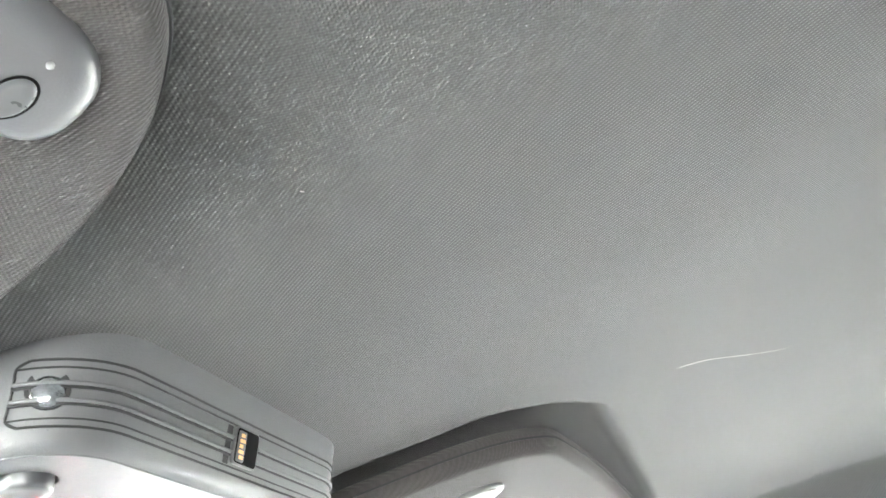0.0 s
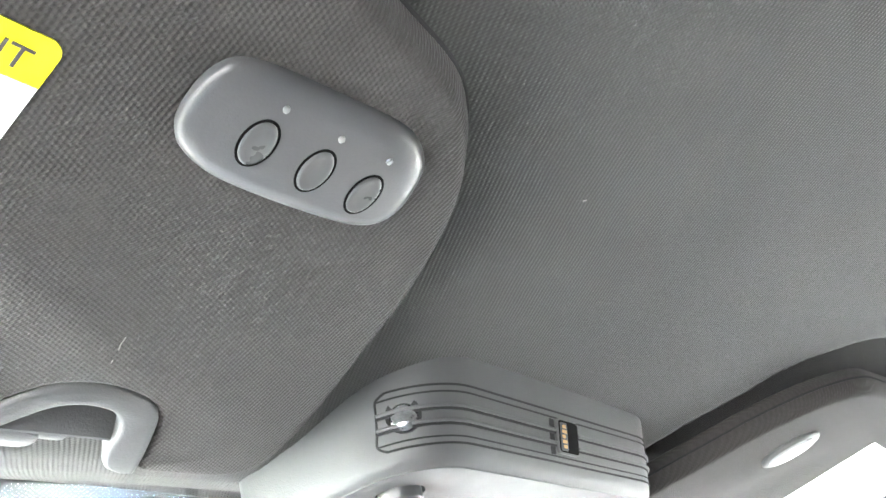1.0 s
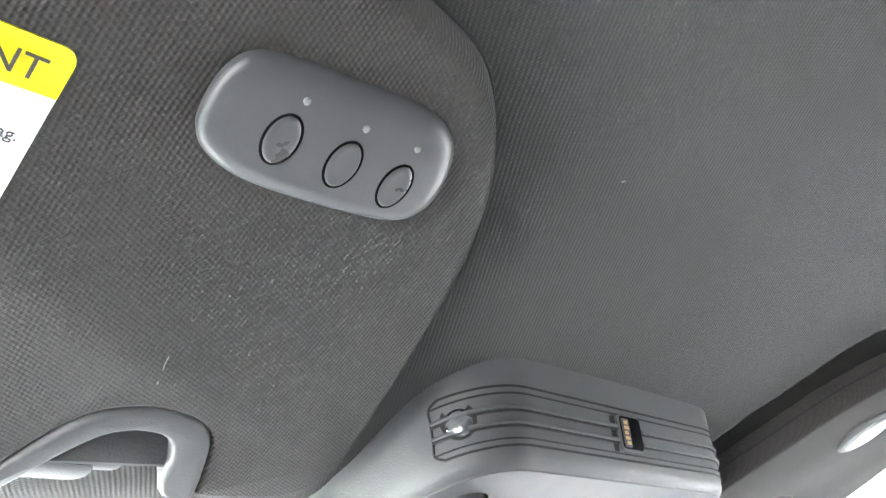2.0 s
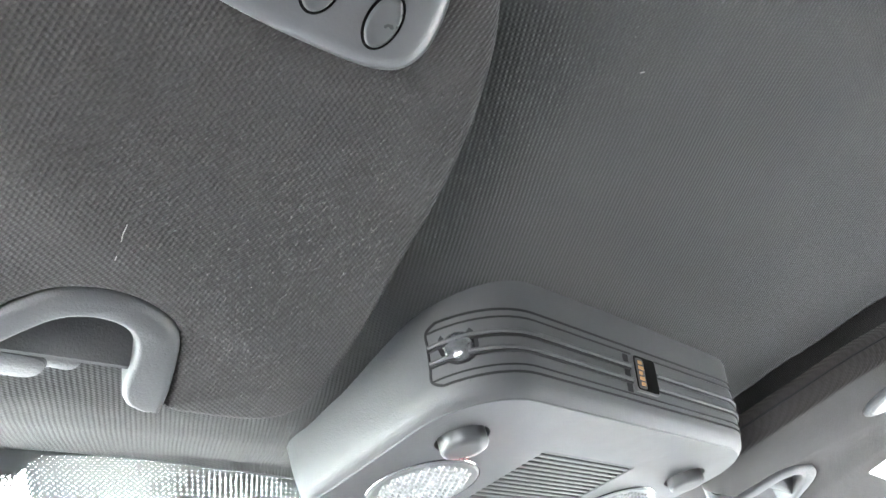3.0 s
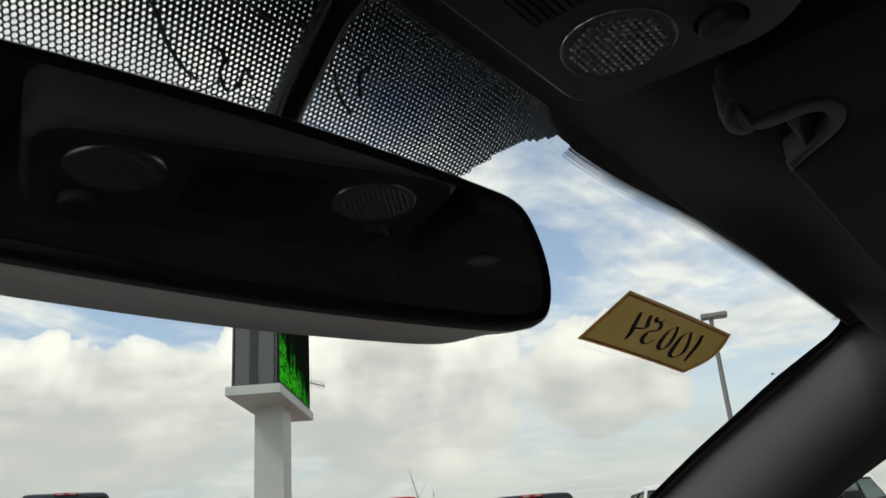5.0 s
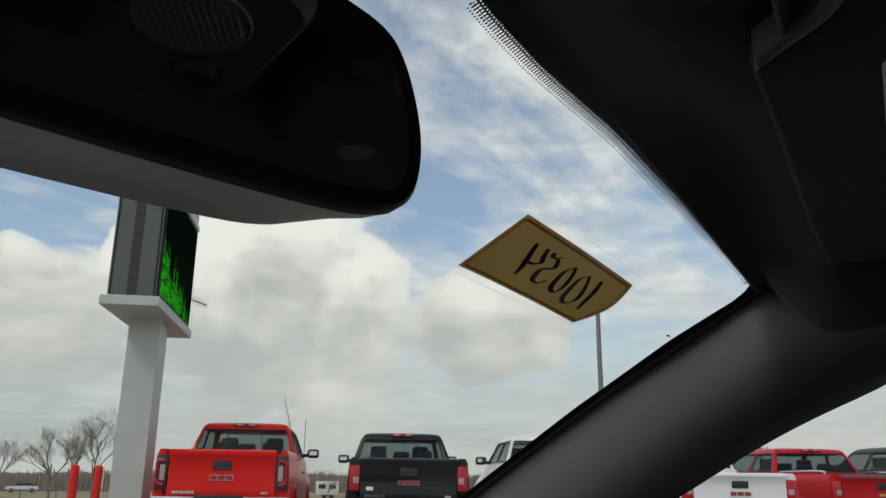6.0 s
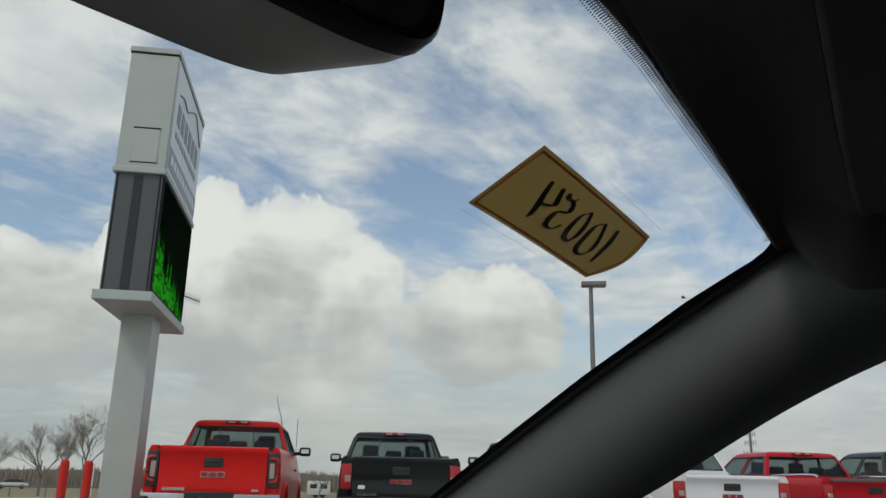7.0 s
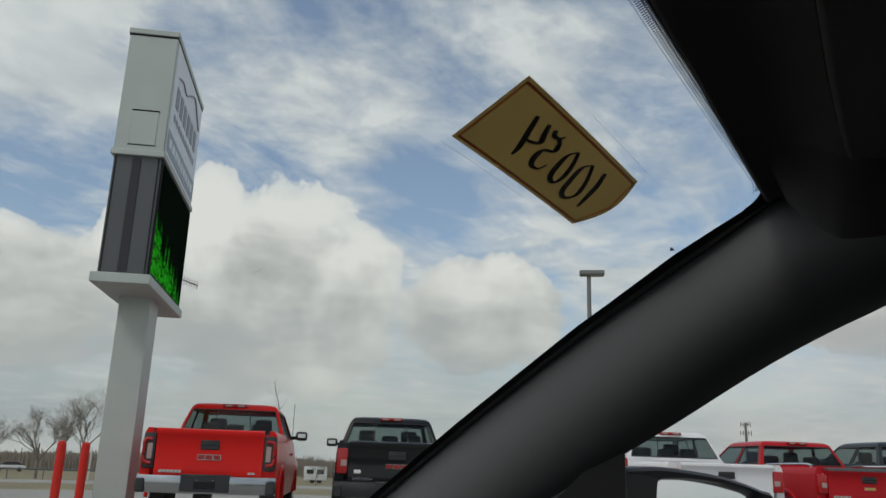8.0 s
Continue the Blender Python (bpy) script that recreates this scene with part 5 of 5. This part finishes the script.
for i in range(9):
    part("band_bar", boxed(-1.27 + i * 0.285, -1.07 + i * 0.285, -HW - 0.046, -HW - 0.039, 6.26, 6.42), M_SIGN_W, up_cab, smooth=False)
part("mountain_line", tube(smooth_path([(-1.1, -HW - 0.04, 7.62), (-0.75, -HW - 0.04, 7.72), (-0.35, -HW - 0.04, 7.66), (0.1, -HW - 0.04, 7.86), (0.5, -HW - 0.04, 7.98), (0.85, -HW - 0.04, 7.80), (1.2, -HW - 0.04, 7.60)], 5), 0.018, 6), M_SIGN_G, up_cab, "thin grey ridge line")
aer = part("aerial", tube([(HL, -HW, 4.55), (HL + 0.55, -HW - 0.25, 4.55)], 0.012, 6), M_STEEL, sign, "small comb aerial")
for i in range(6):
    k = 0.2 + 0.15 * i
    p = Vector((HL, -HW, 4.55)).lerp(Vector((HL + 0.55, -HW - 0.25, 4.55)), k)
    part("aerial_rod", tube([p + Vector((0, 0, -0.08)), p + Vector((0, 0, 0.08))], 0.006, 5), M_STEEL, aer)


# red bollards at the foot of the sign
def bollard(az, dist):
    x, y = polar(az, dist)
    x, y = x - 0.03, y + 0.01
    ob = thing("bollard", Matrix.Translation((x, y, 0)), "red plastic sleeved steel bollard standing beside the sign", "bollard", "bollards")
    r = 0.058
    part("sleeve", loft([[(k * math.cos(a), k * math.sin(a), z) for a in [2 * math.pi * i / 20 for i in range(20)]] for k, z in ((r, 0.0), (r, 1.24), (r * 0.93, 1.275), (r * 0.7, 1.297), (r * 0.3, 1.305))]), M_POST_RED, ob)
    return ob


bollard(53.15, 12.3)
bollard(51.75, 12.9)


# ---------------------------------------------------------------- lot lamp, phone mast, camper
def lot_lamp(x, y, h):
    ob = thing("street_lamp", Matrix.Translation((x, y, ground_z(x, y))), "dark steel lot lamp with a flat box head", "street lamp")
    base = h - ground_z(x, y)
    part("pole", tube([(0, 0, 0), (0, 0, base * 0.5), (0, 0, base)], [0.14, 0.12, 0.10], 10), M_STEEL, ob)
    d = Vector((0.35, -0.94, 0))
    head = part("lamp_head", boxed(-0.45, 0.75, -0.28, 0.28, 0, 0.22, bevel=0.03), M_STEEL, ob)
    head.matrix_basis = Matrix.Translation((0, 0, base - 0.05)) @ Matrix.Rotation(math.atan2(d.y, d.x), 4, "Z")
    part("lamp_glass", boxed(-0.1, 0.68, -0.22, 0.22, -0.02, 0.01), M_DIM, head, "flat pale lamp glass")
    part("cable", tube(smooth_path([(0.16, 0.1, base - 0.4), (0.26, 0.2, base * 0.7), (0.2, 0.15, base * 0.45)], 6), 0.012, 5), M_STEEL, ob)
    return ob


lot_lamp(36.95, 12.08, 10.45)

mast = thing("phone_mast", Matrix.Translation((*polar(8.05, 300), ground_z(300, 0))), "distant steel phone mast with antenna rings", "mast")
part("mast_pole", tube([(0, 0, 0), (0, 0, 20.4)], [0.6, 0.4], 8), M_STEEL, mast)
for z, w in ((19.8, 1.5), (16.9, 1.7), (13.4, 2.3)):
    part("antenna_arm", tube([(-w * 0.14, w, z), (w * 0.14, -w, z)], 0.10, 6), M_STEEL, mast)
    for k in (-1.0, -0.5, 0.0, 0.5, 1.0):
        part("antenna", boxed(-w * 0.14 * k - 0.10, -w * 0.14 * k + 0.10, w * k - 0.11, w * k + 0.11, z - 0.85, z + 0.85), M_STEEL, mast)

x, y = polar(37.0, 112)
trailer = thing("white_trailer", Matrix.Translation((x, y, ground_z(x, y))) @ Matrix.Rotation(radians(127), 4, "Z"), "white trailer with dark windows parked beyond the lot", "trailer")
part("body", boxed(-1.5, 1.5, -1.1, 1.1, 0.40, 2.15, bevel=0.1, seg=2), M_VAN, trailer)
for xw in (-1.1, 0.25):
    part("window", boxed(xw, xw + 0.9, 1.09, 1.13, 1.2, 1.75), M_TRIM, trailer)
for xw in (-0.55, 0.35):
    part("wheel", tube([(xw, -1.05, 0.34), (xw, 1.05, 0.34)], 0.34, 14), M_RUBBER, trailer)


# ---------------------------------------------------------------- parked pickups
def slab(corners_out, depth, bm=None):
    """A thin solid over four corners, thickened inwards by a vector."""
    d = Vector(depth)
    bm = loft([[Vector(c) for c in corners_out], [Vector(c) + d for c in corners_out]], bm=bm)
    bmesh.ops.recalc_face_normals(bm, faces=bm.faces[:])
    return bm


def pickup(x, y, zs, colour, label, lights="tall", rails=False, lift=0.0, marks=True, head=HEAD, bumper_mat=None, aerial=False, drop=0.0, slider=True, cap=False):
    """A full-size pickup seen from behind: x to its right, y ahead, tail at y = 0."""
    m = Matrix.Translation((x, y, lift)) @ Matrix.Rotation(head - math.pi / 2, 4, "Z") @ Matrix.Diagonal((1, 1, zs, 1))
    ob = thing("pickup_truck", None, label, "pickup truck", "parked pickups")
    ob.matrix_world = m
    W = 0.98
    squash = (0.795 - drop) / 0.795
    Z = lambda z: 0.62 + (z - 0.62) * squash        # lower bed on some trucks
    bed = bmesh.new()
    for s in (-1, 1):                  # bed sides with a wheel arch
        ys = [0.02, 0.10, 0.5] + [0.62 + 0.055 * k for k in range(17)] + [1.62, 1.98]
        rows_o = []
        for yy in ys:
            arch = 0.0
            if 0.62 <= yy <= 1.5:
                arch = math.sqrt(max(0, 0.44 ** 2 - (yy - 1.06) ** 2))
            zb = max(0.62, 0.42 + arch * 1.05)
            zt = Z(1.415)
            col = []
            for t_ in (0, 0.25, 0.5, 0.75, 0.92, 1.0):
                zz = zb + (zt - zb) * t_
                bul = 0.035 * math.sin(math.pi * min(1, (zz - 0.5) / 0.95))
                col.append((s * (W - 0.03 + bul - (0.03 if t_ == 1.0 else 0)), yy, zz))
            col += [(s * (W - 0.13), yy, zt), (s * (W - 0.13), yy, zb)]
            rows_o.append(col)
        loft(rows_o, bm=bed)
    bmesh.ops.recalc_face_normals(bed, faces=bed.faces[:])
    part("bed_sides", bed, colour, ob)
    part("bed_floor", boxed(-0.86, 0.86, 0.05, 1.95, 0.72, 0.78), M_TRIM, ob)
    part("bed_front", boxed(-0.86, 0.86, 1.90, 1.97, 0.70, Z(1.40)), colour, ob)
    # tailgate: shaped skin with a crease, a top lip and a recess
    secs = []
    for yy, zz in ((0.02, 0.70), (-0.012, 0.72), (-0.022, 0.82), (-0.028, 0.88), (-0.020, 0.92), (-0.022, 1.15), (-0.030, 1.275), (-0.062, 1.325), (-0.078, 1.36), (-0.072, 1.395), (-0.040, 1.412), (0.03, 1.415), (0.07, 1.40), (0.07, 0.70)):
        secs.append((yy, Z(zz)))
    gate = part("tailgate", loft([[(xx, yy, zz) for yy, zz in secs] for xx in (-0.775, -0.765, -0.4, 0.0, 0.4, 0.765, 0.775)]), colour, ob)
    part("handle_recess", boxed(-0.14, 0.14, -0.040, 0.0, Z(1.14), Z(1.27), bevel=0.012), M_TRIM, gate, "black tailgate handle")
    part("handle_lip", boxed(-0.10, 0.10, -0.052, -0.03, Z(1.20), Z(1.235), bevel=0.006), M_TRIM, gate)
    if marks:
        em = M_BADGE if marks != "gold" else material("gold badge", (0.65, 0.45, 0.10), 0.3, metal=0.8)
        for k in range(3 if marks != "gold" else 1):
            x0 = -0.17 + k * 0.118 if marks != "gold" else -0.10
            part("badge_bar", boxed(x0, x0 + (0.10 if marks != "gold" else 0.2), -0.036, -0.015, Z(1.012), Z(1.076 if marks != "gold" else 1.06), bevel=0.006), em, gate, smooth=False)
            part("badge_edge", boxed(x0 - 0.006, x0 + (0.106 if marks != "gold" else 0.206), -0.032, -0.012, Z(1.005), Z(1.083 if marks != "gold" else 1.067), bevel=0.004), M_CHROME, gate, smooth=False)
        for k in range(6):
            part("letter_bar", boxed(-0.70 + k * 0.055, -0.655 + k * 0.055, -0.038, -0.015, 0.835, 0.872), M_CHROME, gate, smooth=False)
        part("trim_badge", boxed(0.58, 0.68, -0.036, -0.015, 0.835, 0.862), M_CHROME, gate, smooth=False)
    # tail lamps
    for s in (-1, 1):
        x0, x1 = sorted((s * 0.785, s * 0.965))
        tl = part("tail_lamp", boxed(x0, x1, -0.035, 0.20, Z(0.88 if lights == "tall" else 0.92), Z(1.345 if lights == "tall" else 1.30), bevel=0.03, seg=2), M_LAMP_RED if lights == "plain" else M_TRIM, ob, "tall tail lamp")
        if lights == "tall":
            part("lamp_red", tube(smooth_path([(s * 0.83, -0.040, 1.26), (s * 0.93, -0.038, 1.25), (s * 0.94, -0.030, 1.12), (s * 0.93, -0.030, 0.98), (s * 0.83, -0.040, 0.95)], 4), 0.026, 8), M_LAMP_RED, tl)
            part("lamp_inner", boxed(*sorted((s * 0.82, s * 0.90)), -0.042, -0.02, 1.0, 1.21, bevel=0.01), M_LAMP_CLR, tl)
        else:
            part("lamp_inner", boxed(*sorted((s * 0.80, s * 0.90)), -0.042, -0.02, Z(1.03), Z(1.13), bevel=0.01), M_LAMP_CLR, tl)
    # bumper
    bump = bmesh.new()
    loft([[(xx, yy + (0.10 if abs(xx) > 0.9 else 0.0), zz) for yy, zz in ((-0.05, 0.57), (-0.165, 0.58), (-0.185, 0.66), (-0.192, 0.74), (-0.17, 0.80), (-0.03, 0.81), (0.0, 0.57))] for xx in (-0.99, -0.93, -0.6, -0.33, 0.33, 0.6, 0.93, 0.99)], bm=bump)
    bumper = part("rear_bumper", bump, bumper_mat or M_BUMPER, ob)
    part("step_pad", boxed(-0.35, 0.35, -0.200, -0.03, 0.60, 0.822, bevel=0.012), M_TRIM, bumper)
    part("plate_recess", boxed(-0.155, 0.155, -0.206, -0.15, 0.635, 0.735, bevel=0.008), M_SIGN_K, bumper)
    for s in (-1, 1):
        part("plate_lamp", boxed(*sorted((s * 0.11, s * 0.125)), -0.209, -0.19, 0.745, 0.757), M_LAMP_CLR, bumper)
    for s in (-1, 1):
        part("step_corner", boxed(*sorted((s * 0.86, s * 0.995)), -0.13, 0.05, 0.58, 0.76, bevel=0.02), M_TRIM, bumper)
    part("hitch", boxed(-0.05, 0.05, -0.14, 0.02, 0.44, 0.54, bevel=0.01), M_TRIM, bumper)
    # cab
    cf = 4.15
    cab = bmesh.new()
    loft([[(-W + 0.02, yy, 0.50), (-W, yy, 0.75), (-W, yy, 1.10), (-W + 0.05, yy, 1.36), (-W + 0.09, yy, 1.40), (W - 0.09, yy, 1.40), (W - 0.05, yy, 1.36), (W, yy, 1.10), (W, yy, 0.75), (W - 0.02, yy, 0.50)] for yy in (2.0, 2.05, 3.2, cf, cf + 0.3)], bm=cab)
    lower = part("cab_body", cab, colour, ob)
    hood = bmesh.new()
    loft([[(-W + 0.03, yy, 0.5), (-W + 0.01, yy, 1.0), (-W + 0.14, yy, zz), (W - 0.14, yy, zz), (W - 0.01, yy, 1.0), (W - 0.03, yy, 0.5)] for yy, zz in ((cf + 0.29, 1.33), (5.2, 1.27), (5.75, 1.18), (5.82, 1.0))], bm=hood)
    part("hood", hood, colour, ob)
    # greenhouse: one painted skin with openings, and a real pane in each
    levels = ((1.36, 0.920, 1.985, cf + 0.47), (1.425, 0.900, 2.010, cf + 0.36), (1.790, 0.762, 2.205, cf - 0.20), (1.842, 0.734, 2.228, cf - 0.30), (1.884, 0.680, 2.290, cf - 0.42), (1.908, 0.500, 2.480, cf - 0.65))
    zb, zr = 1.39, 1.845

    def cab_ring(z, w, y0, y1):
        rear = [(u * w, y0 + 0.05 * u ** 4, z) for u in (-1, -0.93, -0.36, 0.36, 0.93, 1)]
        front = [(u * w, y1 - 0.18 * u * u, z) for u in (1, 0.93, -0.93, -1)]
        a, c = y0 + 0.05, y1 - 0.18
        flank = [a + (c - a) * k for k in (0.05, 0.43, 0.48, 0.94)]
        return rear + [(w, y, z) for y in flank] + front + [(-w, y, z) for y in reversed(flank)]

    rings = [cab_ring(*lv) for lv in levels]
    skin = bmesh.new()
    grid = [[skin.verts.new(p) for p in r] for r in rings]
    panes = {1: "rear_pane", 2: "rear_pane", 3: "rear_pane", 6: "side_window", 8: "side_window", 11: "windscreen_pane", 14: "side_window", 16: "side_window"}
    count = len(rings[0])
    for i in range(len(rings) - 1):
        for k in range(count):
            k1 = (k + 1) % count
            if i == 1 and k in panes:
                q = [Vector(rings[1][k]), Vector(rings[1][k1]), Vector(rings[2][k1]), Vector(rings[2][k])]
                n_ = (q[1] - q[0]).cross(q[3] - q[0]).normalized()
                part(panes[k], slab([v - n_ * 0.010 for v in q], -n_ * 0.005), M_TINT, lower).visible_shadow = False
                for a, c in ((q[0], q[1]), (q[3], q[2])):
                    part("pane_edge", tube([a, c], 0.013, 6), M_TRIM, lower)
                for a, c in ((q[1], q[2]), (q[0], q[3])):
                    if (k != 2 or a is q[1]) and (slider or k not in (1, 2, 3)):
                        part("pane_bar", tube([a, c], 0.007 if k in (1, 2, 3) else 0.012, 6), M_TRIM, lower)
            else:
                skin.faces.new((grid[i][k], grid[i][k1], grid[i + 1][k1], grid[i + 1][k]))
    crown = skin.verts.new((0, (levels[-1][2] + levels[-1][3]) / 2, levels[-1][0] + 0.015))
    for k in range(count):
        skin.faces.new((grid[-1][k], grid[-1][(k + 1) % count], crown))
    part("roof", skin, colour, lower)
    for s in (-1, 1):
        # door mirror
        mir = part("door_mirror", boxed(*sorted((s * 1.01, s * 1.23)), 3.72, 3.86, 1.385, 1.54, bevel=0.04, seg=2), M_TRIM if colour is not M_CHROME else M_CHROME, lower, "door mirror")
        part("mirror_glass", boxed(*sorted((s * 1.05, s * 1.195)), 3.712, 3.722, 1.435, 1.505), M_MIRROR, mir)
        part("mirror_arm", tube([(s * 0.88, 3.86, 1.42), (s * 1.04, 3.80, 1.44)], 0.03, 8), M_TRIM, mir)
        part("door_handle", boxed(*sorted((s * (W + 0.0), s * (W + 0.03))), 3.15, 3.38, 1.12, 1.16, bevel=0.01), colour, lower)
        part("fender_flare", tube([(s * (W + 0.005), 1.06 + 0.47 * math.cos(a), 0.44 + 0.50 * math.sin(a)) for a in [radians(6 + 12 * k) for k in range(15)]], 0.032, 8), colour, ob)
        part("front_flare", tube([(s * (W - 0.01), 4.85 + 0.47 * math.cos(a), 0.44 + 0.50 * math.sin(a)) for a in [radians(6 + 12 * k) for k in range(15)]], 0.032, 8), colour, ob)
        for wy in (1.06, 4.85):
            wheel = part("wheel", tube([(s * 0.70, wy, 0.40), (s * 0.72, wy, 0.40), (s * 0.94, wy, 0.40), (s * 0.96, wy, 0.40)], [0.37, 0.40, 0.40, 0.37], 28), M_RUBBER, ob, "black tyre")
            part("rim", tube([(s * 0.955, wy, 0.40), (s * 0.965, wy, 0.40), (s * 0.972, wy, 0.40)], [0.25, 0.24, 0.10], 20), M_RIM, wheel)
    # third brake lamp
    bl = part("brake_lamp", boxed(-0.21, 0.21, 2.195, 2.32, zr - 0.010, zr + 0.042, bevel=0.012), M_LAMP_RED, lower, "red high brake lamp")
    for s in (-1, 1):
        part("cargo_lamp", boxed(*sorted((s * 0.05, s * 0.17)), 2.188, 2.21, zr + 0.0, zr + 0.032, bevel=0.006), M_LAMP_CLR, bl)
    # seats
    for xs_, yy, top in ((-0.42, 3.25, 1.50), (0.42, 3.25, 1.50), (-0.44, 2.50, 1.40), (0.0, 2.50, 1.38), (0.44, 2.50, 1.40)):
        part("seat_back", boxed(xs_ - 0.25, xs_ + 0.25, yy - 0.09, yy + 0.07, 0.9, top, bevel=0.07, seg=3), M_SEAT, lower)
        part("head_rest", boxed(xs_ - 0.16, xs_ + 0.16, yy - 0.06, yy + 0.06, top - 0.03, top + 0.20, bevel=0.055, seg=3), M_SEAT, lower)
    part("parcel_floor", boxed(-0.86, 0.86, 2.05, cf + 0.3, 1.30, 1.34), M_SEAT, lower)
    if cap:
        part("gate_cap", boxed(-0.78, 0.78, -0.082, 0.075, Z(1.352), Z(1.418), bevel=0.012), M_CAP, gate, "grey plastic tailgate cap")
    if aerial:
        part("aerial", tube([(0.90, 4.42, 1.20), (0.90, 4.40, 2.08)], 0.006, 5), M_TRIM, ob)
    if rails:
        for s in (-1, 1):
            part("bed_rail", tube(smooth_path([(s * 0.90, 0.25, Z(1.42)), (s * 0.90, 0.32, Z(1.42) + 0.05), (s * 0.90, 1.0, Z(1.42) + 0.055), (s * 0.90, 1.75, Z(1.42) + 0.05), (s * 0.90, 1.85, Z(1.42))], 5), 0.022, 8), M_CHROME, ob, "chrome bed rail")
    return ob


P_RED = paint("red vehicle paint", (0.68, 0.012, 0.009))
P_RED2 = paint("dark red vehicle paint", (0.44, 0.010, 0.016))
P_BLACK = paint("black vehicle paint", (0.006, 0.007, 0.008), 0.55)
P_WHITE = paint("white vehicle paint", (0.76, 0.77, 0.77))
P_NAVY = paint("dark blue green vehicle paint", (0.016, 0.027, 0.033), 0.45)
pickup(9.10, 8.85, 1.10, P_RED, "bright red pickup with a chrome rear bumper", aerial=True)
black_truck = pickup(11.37, 6.99, 1.05, P_BLACK, "black pickup parked beside a red one", lights="plain", bumper_mat=M_TRIM)
part("dealer_sticker", boxed(-0.68, -0.57, -0.032, -0.018, 0.93, 0.985, bevel=0.008), M_WHITE, black_truck, "small white sticker", smooth=False)
pickup(12.90, 4.59, 1.047, P_WHITE, "white pickup with tall mirrors in the parked row", lights="plain")
pickup(13.90, 2.33, 1.0, P_WHITE, "white pickup with red plain tail lamps", lights="plain", drop=0.10)
pickup(16.44, 0.35, 0.97, P_RED2, "dark red pickup with chrome bed rails", lights="plain", rails=True, marks="gold", drop=0.06, slider=False, cap=True)
pickup(18.6, -1.75, 1.02, P_NAVY, "dark blue pickup at the end of the parked row", lights="plain")

pickup(7.01, 13.21, 1.0, P_NAVY, "dark blue green pickup standing on a display ramp", lights="plain", lift=0.78, head=radians(67))
ramp_m = Matrix.Translation((7.01, 13.21, 0)) @ Matrix.Rotation(radians(67 - 90), 4, "Z")
stand = thing("display_ramp", ramp_m, "grey steel display ramp under a pickup", "ramp")
for s in (-1, 1):
    part("track", boxed(s * 0.83 - 0.2, s * 0.83 + 0.2, 0.2, 5.6, 0.0, 0.775, bevel=0.02), M_STEEL, stand)


# ---------------------------------------------------------------- passenger door mirror of the car
dm = thing("door_mirror", None, "black car door mirror seen through the side window", "door mirror")
o = Vector((0.807, 0.2151, 1.122))
mu, mn = Vector((0.866, -0.5, 0)), Vector((-0.5, -0.866, 0))
GLASS = [(-0.003, -0.040), (0.0, -0.004), (0.004, 0.0005), (0.0096, 0.0018), (0.05, 0.0019), (0.0936, -0.0019), (0.1228, -0.0067), (0.1473, -0.0123), (0.162, -0.025), (0.166, -0.050), (0.155, -0.085), (0.12, -0.105), (0.05, -0.110), (0.01, -0.105), (-0.001, -0.092), (-0.003, -0.070)]
HOUSE = [(-0.054, -0.030), (-0.052, 0.0), (-0.048, 0.0125), (-0.029, 0.0145), (0.0105, 0.0155), (0.083, 0.0099), (0.124, 0.003), (0.155, -0.0046), (0.176, -0.012), (0.186, -0.050), (0.172, -0.100), (0.13, -0.122), (0.05, -0.128), (-0.02, -0.120), (-0.045, -0.095), (-0.052, -0.062)]
ring_g, ring_h = ([(p.x, p.y) for p in smooth_path([(x, y, 0) for x, y in reversed(q)], 5, cyclic=True)] for q in (GLASS, HOUSE))
at = lambda ol, d: [tuple(o + mu * x + Vector((0, 0, y)) - mn * d) for x, y in ol]
mid = lambda ol, k: [(0.065 + (x - 0.065) * k, -0.055 + (y + 0.055) * k) for x, y in ol]
part("housing", loft([at(inset(ring_g, -0.001), 0.012), at(inset(ring_g, -0.003), 0.001), at(inset(ring_h, 0.004), -0.002), at(inset(ring_h, 0.0008), 0.001), at(ring_h, 0.006), at(ring_h, 0.035), at(mid(ring_h, 0.93), 0.065), at(mid(ring_h, 0.7), 0.095), at(mid(ring_h, 0.35), 0.108)]), M_GLOSS_BLACK, dm)
bm = bmesh.new()
bm.faces.new([bm.verts.new(p) for p in [tuple(o + mu * x + Vector((0, 0, y)) - mn * (0.0112 + 0.085 * y)) for x, y in inset(ring_g, -0.001)]])
bm.normal_update()
if bm.faces[:][0].normal.dot(mn) < 0:
    bmesh.ops.reverse_faces(bm, faces=bm.faces[:])
M_MIRROR2 = material("clear mirror", (0.86, 0.87, 0.87), 0.03, metal=1.0, var=0.0)
part("mirror_glass", bm, M_MIRROR2, dm, "clear mirror glass", smooth=False)
part("arm", tube([(0.72, 0.29, 1.035), (0.77, 0.275, 1.04), (0.82, 0.26, 1.05)], [0.03, 0.028, 0.028], 12), M_GLOSS_BLACK, dm)
sail = thing("mirror_sail", None, "black triangular panel where the mirror meets the door", "panel")
part("panel", loft([[(0.660, 0.208, 1.165), (0.70, 0.219, 1.165), (0.70, 0.37, 1.03), (0.685, 0.36, 1.03)], [(0.69, 0.2165, 0.92), (0.72, 0.225, 0.92), (0.74, 0.45, 0.92), (0.72, 0.44, 0.92)]]), M_FRIT, sail)
